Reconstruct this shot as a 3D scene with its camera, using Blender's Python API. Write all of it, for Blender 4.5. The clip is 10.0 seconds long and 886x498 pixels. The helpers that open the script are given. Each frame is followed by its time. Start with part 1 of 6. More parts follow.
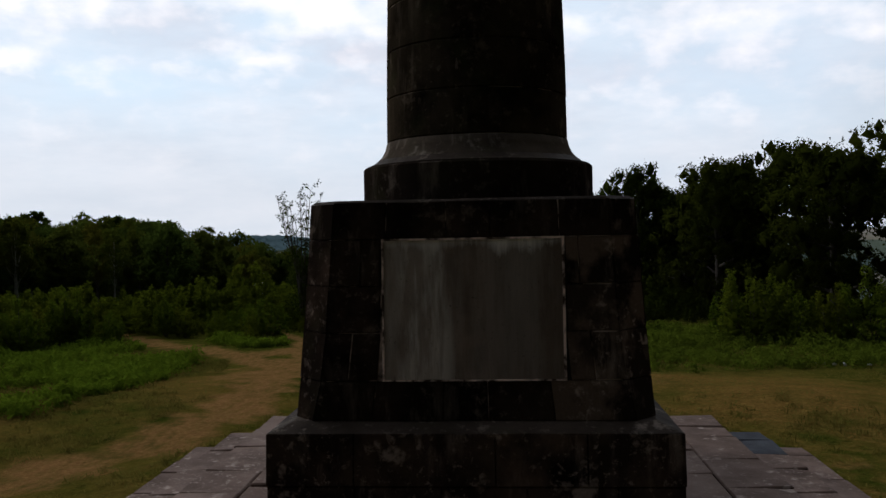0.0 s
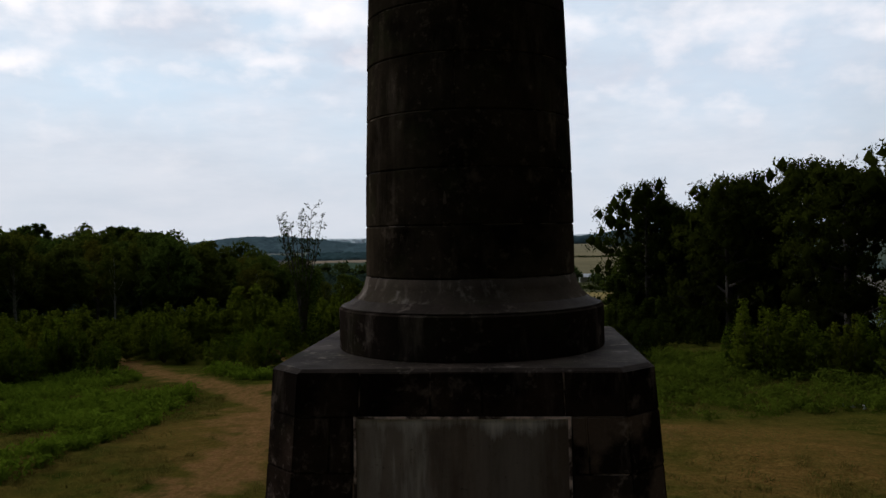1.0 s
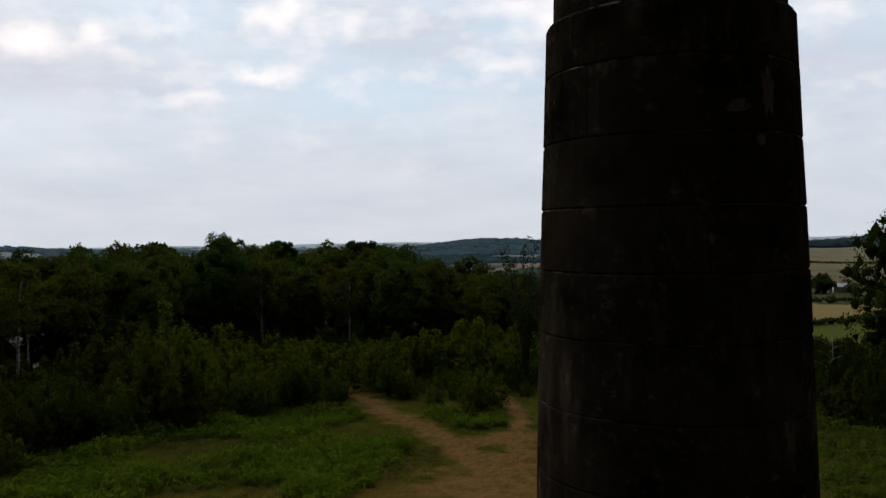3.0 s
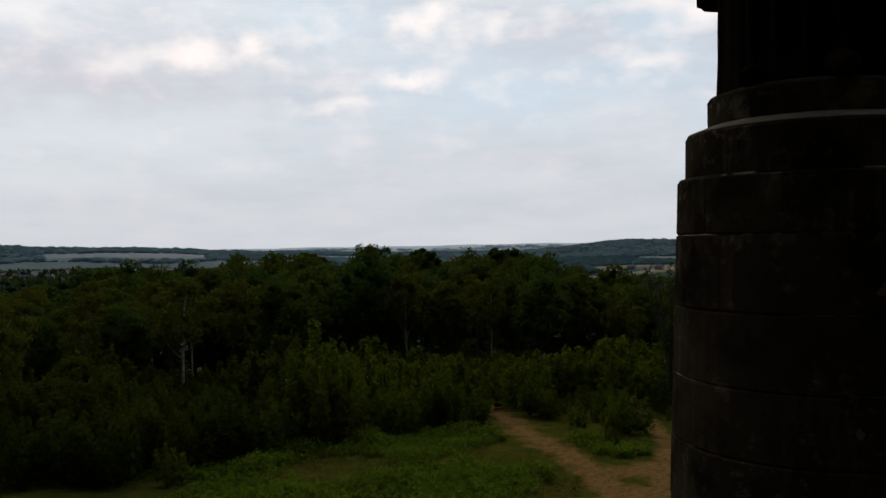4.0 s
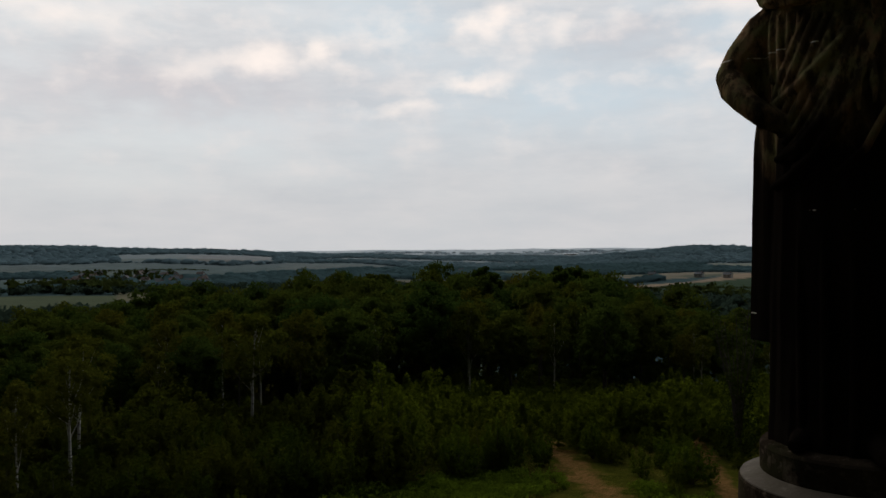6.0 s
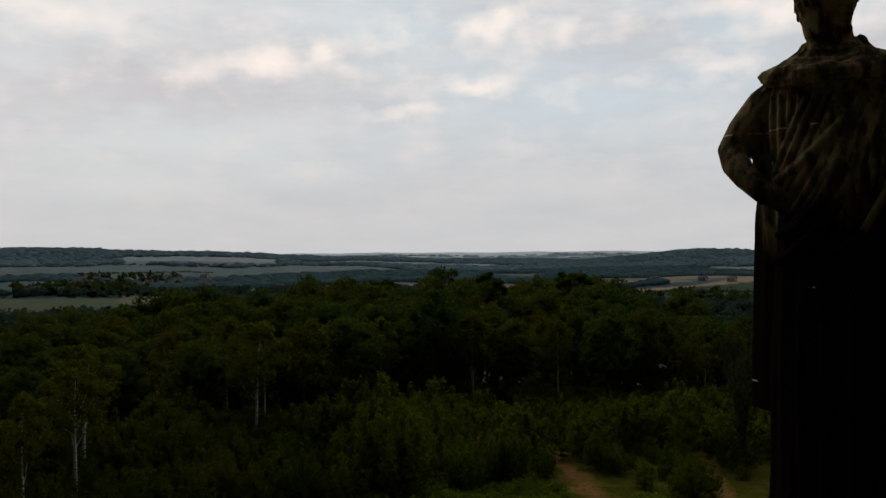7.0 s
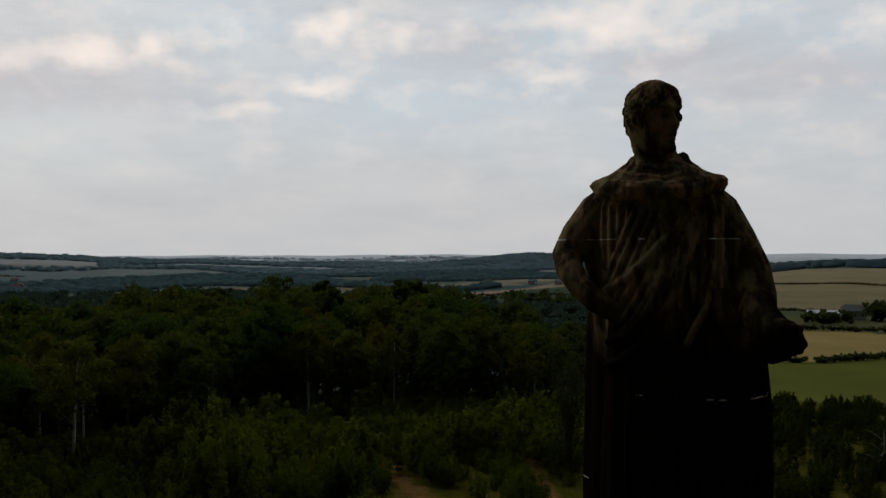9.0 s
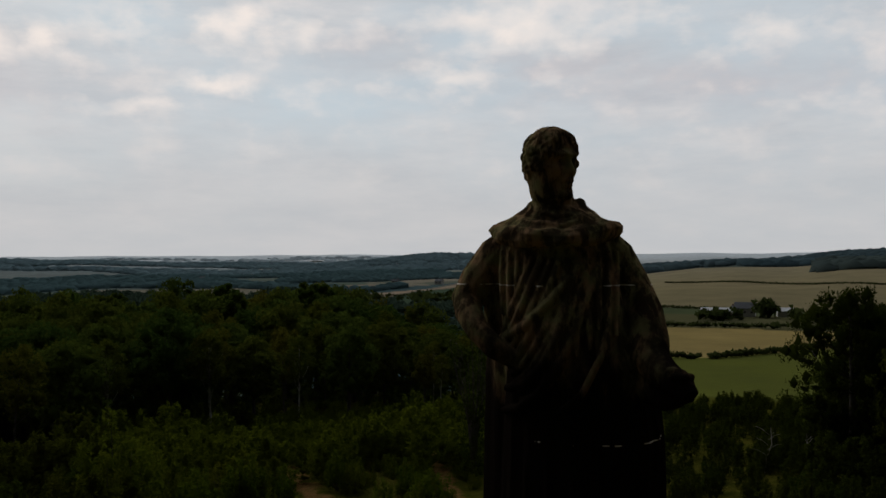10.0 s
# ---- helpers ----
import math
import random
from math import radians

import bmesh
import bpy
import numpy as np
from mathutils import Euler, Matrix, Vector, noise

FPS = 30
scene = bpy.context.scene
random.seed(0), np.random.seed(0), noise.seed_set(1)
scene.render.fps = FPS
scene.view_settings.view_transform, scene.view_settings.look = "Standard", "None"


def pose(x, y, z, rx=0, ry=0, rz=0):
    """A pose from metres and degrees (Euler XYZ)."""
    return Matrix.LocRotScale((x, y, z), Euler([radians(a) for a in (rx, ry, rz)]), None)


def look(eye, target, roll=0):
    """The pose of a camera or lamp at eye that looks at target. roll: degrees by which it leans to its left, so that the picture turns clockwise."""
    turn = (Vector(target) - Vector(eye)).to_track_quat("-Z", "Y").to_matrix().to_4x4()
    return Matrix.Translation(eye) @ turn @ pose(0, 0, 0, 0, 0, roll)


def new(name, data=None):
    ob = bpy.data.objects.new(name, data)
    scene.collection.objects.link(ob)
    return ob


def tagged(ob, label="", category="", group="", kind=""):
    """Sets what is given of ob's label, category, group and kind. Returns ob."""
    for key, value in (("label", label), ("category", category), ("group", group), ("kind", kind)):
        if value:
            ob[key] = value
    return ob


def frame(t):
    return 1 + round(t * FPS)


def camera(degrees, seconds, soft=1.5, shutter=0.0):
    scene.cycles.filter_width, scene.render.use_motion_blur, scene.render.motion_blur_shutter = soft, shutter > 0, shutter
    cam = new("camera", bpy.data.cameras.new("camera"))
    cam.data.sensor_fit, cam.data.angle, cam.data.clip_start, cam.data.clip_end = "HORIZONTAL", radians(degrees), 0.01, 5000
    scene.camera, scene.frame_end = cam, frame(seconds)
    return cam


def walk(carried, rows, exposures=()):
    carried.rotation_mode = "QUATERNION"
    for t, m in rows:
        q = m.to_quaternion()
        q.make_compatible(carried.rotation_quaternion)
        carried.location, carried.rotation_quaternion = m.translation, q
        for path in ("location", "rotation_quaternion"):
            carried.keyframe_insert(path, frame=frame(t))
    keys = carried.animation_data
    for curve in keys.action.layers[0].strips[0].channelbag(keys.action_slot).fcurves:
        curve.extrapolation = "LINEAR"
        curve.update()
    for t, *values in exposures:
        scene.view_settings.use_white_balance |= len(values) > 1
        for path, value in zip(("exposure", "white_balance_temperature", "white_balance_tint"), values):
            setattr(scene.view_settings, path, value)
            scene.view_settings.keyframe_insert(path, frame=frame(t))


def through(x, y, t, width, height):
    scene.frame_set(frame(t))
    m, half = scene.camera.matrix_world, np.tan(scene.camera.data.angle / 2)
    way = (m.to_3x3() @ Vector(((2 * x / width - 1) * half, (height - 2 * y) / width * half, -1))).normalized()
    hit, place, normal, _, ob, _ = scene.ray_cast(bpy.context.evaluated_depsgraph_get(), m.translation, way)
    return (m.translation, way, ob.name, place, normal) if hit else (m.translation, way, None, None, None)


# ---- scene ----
cam = camera(56.0, 10.0)
PATH = [
    (0, (0.242, -9.845, 3.25), (0.107, -7.85, 3.21), -1.1),
    (0.5, (0.302, -9.148, 3.979), (0.158, -7.154, 3.939), -1.1),
    (1, (0.368, -8.493, 4.708), (0.217, -6.499, 4.67), -1.1),
    (1.5, (0.434, -7.986, 5.307), (0.169, -6.004, 5.272), -1.1),
    (2, (0.509, -7.485, 5.841), (0.138, -5.52, 5.809), -1.1),
    (2.5, (0.542, -7.051, 6.48), (-0.002, -5.127, 6.453), -1.2),
    (2.7, (0.549, -6.849, 6.72), (-0.052, -4.942, 6.694), -1.0),
    (3.8, (0.659, -6.459, 8.03), (-0.277, -4.692, 8.007), -1.2),
    (4, (0.687, -6.487, 8.261), (-0.311, -4.754, 8.242), -1.1),
    (4.5, (0.789, -6.659, 8.893), (-0.322, -4.996, 8.877), -1.0),
    (5, (0.863, -6.868, 9.618), (-0.251, -5.207, 9.605), -0.8),
    (5.5, (0.917, -6.924, 10.293), (-0.202, -5.267, 10.281), -0.7),
    (7, (1.032, -7.143, 11.349), (-0.101, -5.495, 11.346), -0.5),
    (7.5, (1.008, -7.136, 11.45), (-0.064, -5.447, 11.448), -0.4),
    (8, (0.96, -7.097, 11.595), (0.005, -5.34, 11.595), -0.3),
    (8.5, (0.934, -7.089, 11.865), (0.064, -5.288, 11.865), -0.3),
    (9, (0.946, -7.009, 12.164), (0.154, -5.172, 12.166), -0.2),
    (9.5, (0.97, -6.934, 12.355), (0.272, -5.06, 12.357), -0.2),
    (10, (0.972, -6.884, 12.531), (0.39, -4.971, 12.532), -0.3),
]
walk(cam, [(t, look(eye, target, roll)) for t, eye, target, roll in PATH],
     exposures=[(0, 0.42, 6270, 10), (1, 0.29, 6270, 10), (2.5, 0.26, 6330, 10), (4, 0.18, 6550, 10), (5.5, 0.09, 6750, 10), (7.5, 0.02, 6950, 10), (10, -0.08, 6850, 10)])

# ---- world, sun ----
SUN_EL, SUN_AZ = radians(24), radians(-58)      # low evening sun behind cloud, beyond the monument to the left
world = bpy.data.worlds.new("sky")
scene.world = world
world.use_nodes = True
wn, wl = world.node_tree.nodes, world.node_tree.links
wn.clear()


def wnode(kind, **kw):
    n = wn.new(kind)
    for k, v in kw.items():
        setattr(n, k, v)
    return n


def wmath(op, a, b=None, clamp=False):
    n = wnode("ShaderNodeMath", operation=op, use_clamp=clamp)
    for i, v in enumerate((a, b)):
        if v is None:
            continue
        if isinstance(v, (int, float)):
            n.inputs[i].default_value = v
        else:
            wl.new(v, n.inputs[i])
    return n.outputs[0]


def wmix(fac, a, b):
    n = wnode("ShaderNodeMix", data_type="RGBA")
    for key, v in (("Factor", fac), ("A", a), ("B", b)):
        sock = [s for s in n.inputs if s.name == key and (s.type == "RGBA" or key == "Factor")][0]
        if isinstance(v, (int, float)):
            sock.default_value = v
        elif isinstance(v, tuple):
            sock.default_value = (*v, 1)
        else:
            wl.new(v, sock)
    return [s for s in n.outputs if s.type == "RGBA"][0]


def wramp(fac, *stops):
    n = wnode("ShaderNodeValToRGB")
    cr = n.color_ramp
    while len(cr.elements) < len(stops):
        cr.elements.new(0.5)
    for e, (p, v) in zip(cr.elements, stops):
        e.position, e.color = p, (v, v, v, 1) if isinstance(v, (int, float)) else (*v, 1)
    wl.new(fac, n.inputs[0])
    return n.outputs[0]


sky = wnode("ShaderNodeTexSky", sky_type="NISHITA")
sky.sun_disc, sky.sun_elevation, sky.sun_rotation = False, SUN_EL, SUN_AZ
sky.altitude, sky.dust_density = 200, 2.0
coord = wnode("ShaderNodeTexCoord").outputs["Generated"]
sep = wnode("ShaderNodeSeparateXYZ")
wl.new(coord, sep.inputs[0])
azimuth = wmath("MULTIPLY", wmath("ARCTAN2", sep.outputs[0], sep.outputs[1]), 57.3)
rise = wmath("MULTIPLY", wmath("ARCSINE", sep.outputs[2]), 57.3)
spot = wnode("ShaderNodeCombineXYZ")       # degrees round from north, degrees up
wl.new(azimuth, spot.inputs[0])
wl.new(rise, spot.inputs[1])


def wvec(op, a, b):
    n = wnode("ShaderNodeVectorMath", operation=op)
    for i, v in enumerate((a, b)):
        if isinstance(v, tuple):
            n.inputs[i].default_value = v
        else:
            wl.new(v, n.inputs[i])
    return n.outputs["Value" if op == "DOT_PRODUCT" else "Vector"]


def wnoise(scale, detail, rough, offset=(0, 0, 0), stretch=(1, 1, 1), colour=False):
    m = wnode("ShaderNodeMapping")
    m.inputs["Location"].default_value = offset
    m.inputs["Scale"].default_value = stretch
    wl.new(spot.outputs[0], m.inputs["Vector"])
    n = wnode("ShaderNodeTexNoise")
    n.inputs["Scale"].default_value, n.inputs["Detail"].default_value, n.inputs["Roughness"].default_value = scale, detail, rough
    wl.new(m.outputs[0], n.inputs["Vector"])
    return n.outputs[1 if colour else 0]


ragged = wvec("MULTIPLY", wvec("SUBTRACT", wnoise(0.22, 5, 0.54, (3, 1, 0), (1, 1.5, 1), True), (0.5, 0.5, 0.5)), (9.0, 3.6, 0.0))
warped = wvec("ADD", spot.outputs[0], ragged)


def banks(*clouds):
    """Cloud masses: degrees round, degrees up, half width, half height, weight."""
    total = 0.0
    for az, up, wide, tall, weight in clouds:
        d = wvec("MULTIPLY", wvec("SUBTRACT", warped, (az, up, 0)), (1 / wide, 1 / tall, 0))
        one = wmath("MULTIPLY", wmath("POWER", 0.36, wvec("DOT_PRODUCT", d, d)), weight)
        total = wmath("MAXIMUM", total, one)
    return total


puff = banks((-42.0, 13.1, 2.1, 1.4, 1.0), (-47.3, 12.2, 4.6, 0.9, 0.8), (-31.3, 14.6, 1.9, 1.2, 0.9), (-26.6, 14.4, 2.3, 1.1, 0.8), (-32.0, 10.9, 2.3, 0.6, 0.75),
             (-37.5, 9.4, 2.7, 0.5, 0.5), (-38.3, 14.3, 1.6, 1.0, 0.45), (-11.5, 15.0, 6.0, 1.5, 0.75), (4.9, 14.0, 2.5, 1.0, 0.45), (15.6, 13.0, 5.2, 1.8, 0.45),
             (14.8, 7.9, 2.7, 0.6, 0.35), (23.0, 11.5, 2.6, 0.8, 0.35), (-15.8, 11.9, 3.4, 0.8, 0.5), (-59.0, 14.6, 4.5, 1.0, 0.6))
grey = banks((-52.0, 10.3, 11.0, 2.2, 0.9), (-22.0, 13.4, 4.5, 1.2, 0.55), (1.0, 10.8, 11.0, 1.6, 0.8), (-9.0, 12.4, 6.0, 0.8, 0.8), (16.0, 11.0, 10.0, 3.0, 0.5))
billow = wnoise(0.30, 6, 0.52, (7.9, 3.1, 0), (1, 1.7, 1))
streak = wnoise(0.10, 7, 0.62, (2.3, 0.4, 0), (1, 4.2, 1))
wide_veil = wnoise(0.055, 5, 0.55, (5.1, 0.9, 0), (1, 2.6, 1))
blue = wmix(0.93, sky.outputs[0], (6.0, 7.2, 8.3))          # high thin haze over the blue
veil = wramp(wide_veil, (0.36, 0.15), (0.60, 1.0))
cloud = wmix(wramp(streak, (0.38, 0.0), (0.62, 1.0)), (5.9, 6.2, 6.8), (7.55, 7.6, 8.0))
base = wmix(wmath("MULTIPLY", veil, 0.76), blue, cloud)
base = wmix(wmath("MULTIPLY", grey, wramp(billow, (0.30, 0.35), (0.60, 0.95))), base, (5.75, 5.75, 6.4))
soft = wramp(wmath("ADD", puff, wmath("MULTIPLY", wmath("SUBTRACT", billow, 0.5), 1.1)), (0.05, 0.0), (1.05, 1.0))
lit = wmix(wmath("MULTIPLY", wramp(billow, (0.46, 0.0), (0.72, 0.36)), wramp(rise, (0.0, 0.0), (1.0, 1.0))), base, (8.7, 8.4, 8.6))
lit = wmix(wmath("MULTIPLY", soft, 0.9), lit, (11.0, 10.1, 9.75))
low = wramp(sep.outputs[2], (0.0, 1.0), (0.05, 0.86), (0.17, 0.0))
murk = wmix(wramp(streak, (0.35, 0.0), (0.65, 1.0)), (5.95, 6.25, 6.75), (6.5, 6.65, 7.05))
full = wmix(wmath("MULTIPLY", low, 0.9), lit, murk)
facing = wnode("ShaderNodeVectorMath", operation="DOT_PRODUCT")
wl.new(coord, facing.inputs[0])
facing.inputs[1].default_value = (-0.36, 0.78, 0.51)
glow = wramp(wmath("MULTIPLY", wmath("ADD", facing.outputs["Value"], 1.0), 0.5), (0.22, 0.006), (0.50, 0.035), (0.66, 0.25), (0.78, 0.80), (0.84, 1.0))   # gain: evening side bright, less overhead, unseen sky behind dimmed to darken fronts
bright = wmix(1.0, full, glow)
bright.node.blend_type = "MULTIPLY"
bg = wnode("ShaderNodeBackground")
wl.new(bright, bg.inputs[0])
bg.inputs[1].default_value = 0.089
wl.new(bg.outputs[0], wnode("ShaderNodeOutputWorld").inputs[0])

sun = new("sun", bpy.data.lights.new("sun", "SUN"))
sun.data.energy, sun.data.angle, sun.data.color = 0.5, radians(30), (1.0, 0.93, 0.84)
sun.matrix_world = look((0, 0, 0), (-math.sin(SUN_AZ) * math.cos(SUN_EL), -math.cos(SUN_AZ) * math.cos(SUN_EL), -math.sin(SUN_EL)))


# ---- materials ----
class Mat:
    """A small builder of node materials: a Principled surface with its own noise layers."""

    def __init__(self, name, rough=0.85):
        self.m = bpy.data.materials.new(name)
        self.m.use_nodes = True
        self.n, self.l = self.m.node_tree.nodes, self.m.node_tree.links
        self.b = self.n["Principled BSDF"]
        self.b.inputs["Roughness"].default_value = rough
        self.b.inputs["Specular IOR Level"].default_value = 0.25
        self.pos = self.n.new("ShaderNodeTexCoord").outputs["Object"]
        self.geo = self.n.new("ShaderNodeNewGeometry")

    def put(self, v, sock):
        if isinstance(v, (int, float)):
            sock.default_value = v
        elif isinstance(v, tuple):
            sock.default_value = (*v, 1) if len(v) == 3 and sock.type == "RGBA" else v
        else:
            self.l.new(v, sock)

    def world_pos(self):
        return self.geo.outputs["Position"]

    def noise(self, scale, detail=5, rough=0.55, stretch=(1, 1, 1), where=None, offset=(0, 0, 0)):
        mp = self.n.new("ShaderNodeMapping")
        mp.inputs["Scale"].default_value, mp.inputs["Location"].default_value = stretch, offset
        self.l.new(where or self.pos, mp.inputs["Vector"])
        t = self.n.new("ShaderNodeTexNoise")
        t.inputs["Scale"].default_value, t.inputs["Detail"].default_value, t.inputs["Roughness"].default_value = scale, detail, rough
        self.l.new(mp.outputs[0], t.inputs["Vector"])
        return t.outputs[0]

    def ramp(self, fac, *stops):
        t = self.n.new("ShaderNodeValToRGB")
        cr = t.color_ramp
        while len(cr.elements) < len(stops):
            cr.elements.new(0.5)
        for e, (p, v) in zip(cr.elements, stops):
            e.position, e.color = p, (v, v, v, 1) if isinstance(v, (int, float)) else (*v, 1)
        self.put(fac, t.inputs[0])
        return t.outputs[0]

    def mix(self, fac, a, b, blend="MIX"):
        t = self.n.new("ShaderNodeMix")
        t.data_type, t.blend_type = "RGBA", blend
        self.put(fac, t.inputs[0])
        self.put(a, t.inputs[6])
        self.put(b, t.inputs[7])
        return t.outputs[2]

    def math(self, op, a, b=0.0, clamp=True):
        t = self.n.new("ShaderNodeMath")
        t.operation, t.use_clamp = op, clamp
        self.put(a, t.inputs[0])
        self.put(b, t.inputs[1])
        return t.outputs[0]

    def attr(self, name):
        t = self.n.new("ShaderNodeAttribute")
        t.attribute_name = name
        return t

    def random(self):
        return self.n.new("ShaderNodeObjectInfo").outputs["Random"]

    def island(self):
        return self.geo.outputs["Random Per Island"]

    def bump(self, heightmap, strength=0.5, distance=0.02):
        t = self.n.new("ShaderNodeBump")
        t.inputs["Strength"].default_value, t.inputs["Distance"].default_value = strength, distance
        self.l.new(heightmap, t.inputs["Height"])
        self.l.new(t.outputs[0], self.b.inputs["Normal"])

    def matte(self, colour, through=0.0):
        """A plain scattering surface without gloss; part of the light may pass through."""
        d = self.n.new("ShaderNodeBsdfDiffuse")
        self.put(colour, d.inputs["Color"])
        if self.b.inputs["Normal"].is_linked:
            self.l.new(self.b.inputs["Normal"].links[0].from_socket, d.inputs["Normal"])
        out = d.outputs[0]
        if through:
            t = self.n.new("ShaderNodeBsdfTranslucent")
            self.put(colour, t.inputs["Color"])
            m = self.n.new("ShaderNodeMixShader")
            m.inputs[0].default_value = through
            self.l.new(out, m.inputs[1])
            self.l.new(t.outputs[0], m.inputs[2])
            out = m.outputs[0]
        self.l.new(out, self.n["Material Output"].inputs[0])
        self.n.remove(self.b)
        return self.m

    def done(self, colour, rough=None):
        self.put(colour, self.b.inputs["Base Color"])
        if rough is not None:
            self.put(rough, self.b.inputs["Roughness"])
        return self.m


def stone_material(name, dark, mid, pale, pale_amount, streak=True, green=0.25, beds=(), dark_below=None, gloss=0.0, patchy=(0.36, 0.66)):
    """Soot-blackened sandstone: grain, soot patches, pale scars and lime runs."""
    k = Mat(name, 0.8)
    k.b.inputs["Specular IOR Level"].default_value = gloss
    w = k.world_pos()
    soot = k.noise(1.3, 6, 0.6, where=w)
    grain = k.noise(38, 4, 0.6, where=w)
    col = k.mix(k.ramp(soot, (patchy[0], 0.0), (patchy[1], 1.0)), dark, mid)
    col = k.mix(k.math("MULTIPLY", k.random(), 0.45), col, k.mix(0.5, dark, mid))
    moss = k.ramp(k.noise(2.4, 5, 0.6, where=w, offset=(4, 1, 7)), (0.52, 0.0), (0.72, 1.0))
    col = k.mix(k.math("MULTIPLY", moss, green), col, (0.055, 0.06, 0.025))
    if streak:
        runs = k.noise(4.2, 8, 0.66, (1, 1, 0.2), w, (2, 5, 1))
        patch = k.ramp(k.noise(0.8, 3, 0.5, where=w, offset=(9, 3, 2)), (0.46, 0.0), (0.66, 1.0))
        col = k.mix(k.math("MULTIPLY", k.math("MULTIPLY", k.ramp(runs, (0.52, 0.0), (0.70, 0.8)), patch), pale_amount), col, pale)
    scar = k.ramp(k.noise(3.1, 8, 0.62, where=w, offset=(6, 6, 1)), (0.60, 0.0), (0.68, 1.0))
    col = k.mix(k.math("MULTIPLY", scar, pale_amount * 0.5), col, pale)
    chips = k.math("MULTIPLY", k.ramp(k.noise(12, 8, 0.68, where=w, offset=(3, 1, 8)), (0.56, 0.0), (0.68, 1.0)), k.ramp(k.noise(1.1, 4, 0.55, where=w, offset=(5, 0, 2)), (0.40, 0.0), (0.60, 1.0)))
    col = k.mix(k.math("MULTIPLY", chips, pale_amount * 0.6), col, pale)
    col = k.mix(k.math("MULTIPLY", k.ramp(grain, (0.3, 0.0), (0.7, 1.0)), 0.35), col, k.mix(0.5, col, (0.0, 0.0, 0.0)))
    if dark_below:  # brown and olive streaks above this height, near black below, ragged between
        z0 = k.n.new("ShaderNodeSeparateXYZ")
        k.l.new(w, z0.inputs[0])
        edge0 = k.math("ADD", k.math("SUBTRACT", z0.outputs[2], dark_below, False), k.math("MULTIPLY", k.math("SUBTRACT", k.noise(2.2, 5, 0.6, (1, 1, 0.3), w), 0.5, False), 2.4, False), False)
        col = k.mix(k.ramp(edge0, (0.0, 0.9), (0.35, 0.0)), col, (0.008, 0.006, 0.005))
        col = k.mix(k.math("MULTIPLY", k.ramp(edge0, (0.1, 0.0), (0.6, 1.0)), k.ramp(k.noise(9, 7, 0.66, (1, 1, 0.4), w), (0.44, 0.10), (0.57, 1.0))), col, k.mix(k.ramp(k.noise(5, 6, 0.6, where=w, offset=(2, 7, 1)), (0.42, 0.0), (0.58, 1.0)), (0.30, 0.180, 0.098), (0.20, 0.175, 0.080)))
    if beds:    # lime left in the joints between the carved blocks
        z = k.n.new("ShaderNodeSeparateXYZ")
        k.l.new(w, z.inputs[0])
        patches = k.noise(4.6, 4, 0.6, where=w, offset=(1, 8, 3))
        for level, left in beds:
            near = k.math("LESS_THAN", k.math("ABSOLUTE", k.math("SUBTRACT", z.outputs[2], level, False), 0, False), 0.005)
            col = k.mix(k.math("MULTIPLY", near, k.ramp(patches, (left, 0.0), (left + 0.03, 1.0))), col, (0.72, 0.64, 0.56))
    k.bump(k.math("ADD", k.math("MULTIPLY", grain, 0.4), soot, False), 0.55, 0.015)
    return k.done(col, k.ramp(soot, (0.3, 0.9), (0.7, 0.68))) if gloss else k.matte(col)


M_STONE = stone_material("blackened_sandstone", (0.012, 0.009, 0.008), (0.115, 0.074, 0.052), (0.62, 0.47, 0.38), 1.0, green=0.12, patchy=(0.44, 0.60))
M_WORN = stone_material("worn_sandstone", (0.012, 0.009, 0.007), (0.165, 0.112, 0.082), (0.66, 0.50, 0.40), 1.0, green=0.15, patchy=(0.47, 0.56))
M_SOOTED = stone_material("sooted_sandstone", (0.010, 0.0075, 0.0065), (0.058, 0.037, 0.026), (0.40, 0.30, 0.24), 0.55, green=0.12, patchy=(0.46, 0.66))
M_DRUM = stone_material("blackened_drum_stone", (0.007, 0.0055, 0.004), (0.056, 0.041, 0.027), (0.34, 0.255, 0.19), 0.5, green=0.4, patchy=(0.38, 0.62))
M_LEDGE = stone_material("weathered_ledge_stone", (0.024, 0.017, 0.013), (0.085, 0.060, 0.045), (0.36, 0.28, 0.225), 0.9, streak=False, gloss=0.06)
M_STATUE = stone_material("weathered_statue_stone", (0.008, 0.006, 0.0045), (0.052, 0.036, 0.022), (0.168, 0.124, 0.084), 0.35, green=0.45, beds=((12.243, 0.50), (11.03, 0.565), (10.23, 0.59)), dark_below=11.50)
M_SCAR = stone_material("flaked_pale_stone", (0.075, 0.055, 0.043), (0.19, 0.145, 0.115), (0.36, 0.30, 0.25), 0.8, streak=False, green=0.0)
M_RING = stone_material("sooty_ring_stone", (0.010, 0.0075, 0.006), (0.044, 0.031, 0.023), (0.36, 0.28, 0.22), 0.5)
M_FLARE = stone_material("lichened_flare_stone", (0.034, 0.027, 0.021), (0.135, 0.102, 0.076), (0.50, 0.42, 0.36), 1.0, green=0.3)
M_SLOPE = stone_material("pale_slope_stone", (0.088, 0.072, 0.053), (0.192, 0.156, 0.120), (0.336, 0.288, 0.232), 0.6, streak=False, gloss=0.05)
M_DARKSLAB = stone_material("slate_grey_slab", (0.022, 0.023, 0.028), (0.050, 0.052, 0.062), (0.16, 0.16, 0.17), 0.4, streak=False, green=0.1, gloss=0.06)
M_FLAG = stone_material("worn_paving_stone", (0.090, 0.058, 0.045), (0.225, 0.148, 0.116), (0.58, 0.46, 0.39), 1.0, streak=False, green=0.08, gloss=0.06)


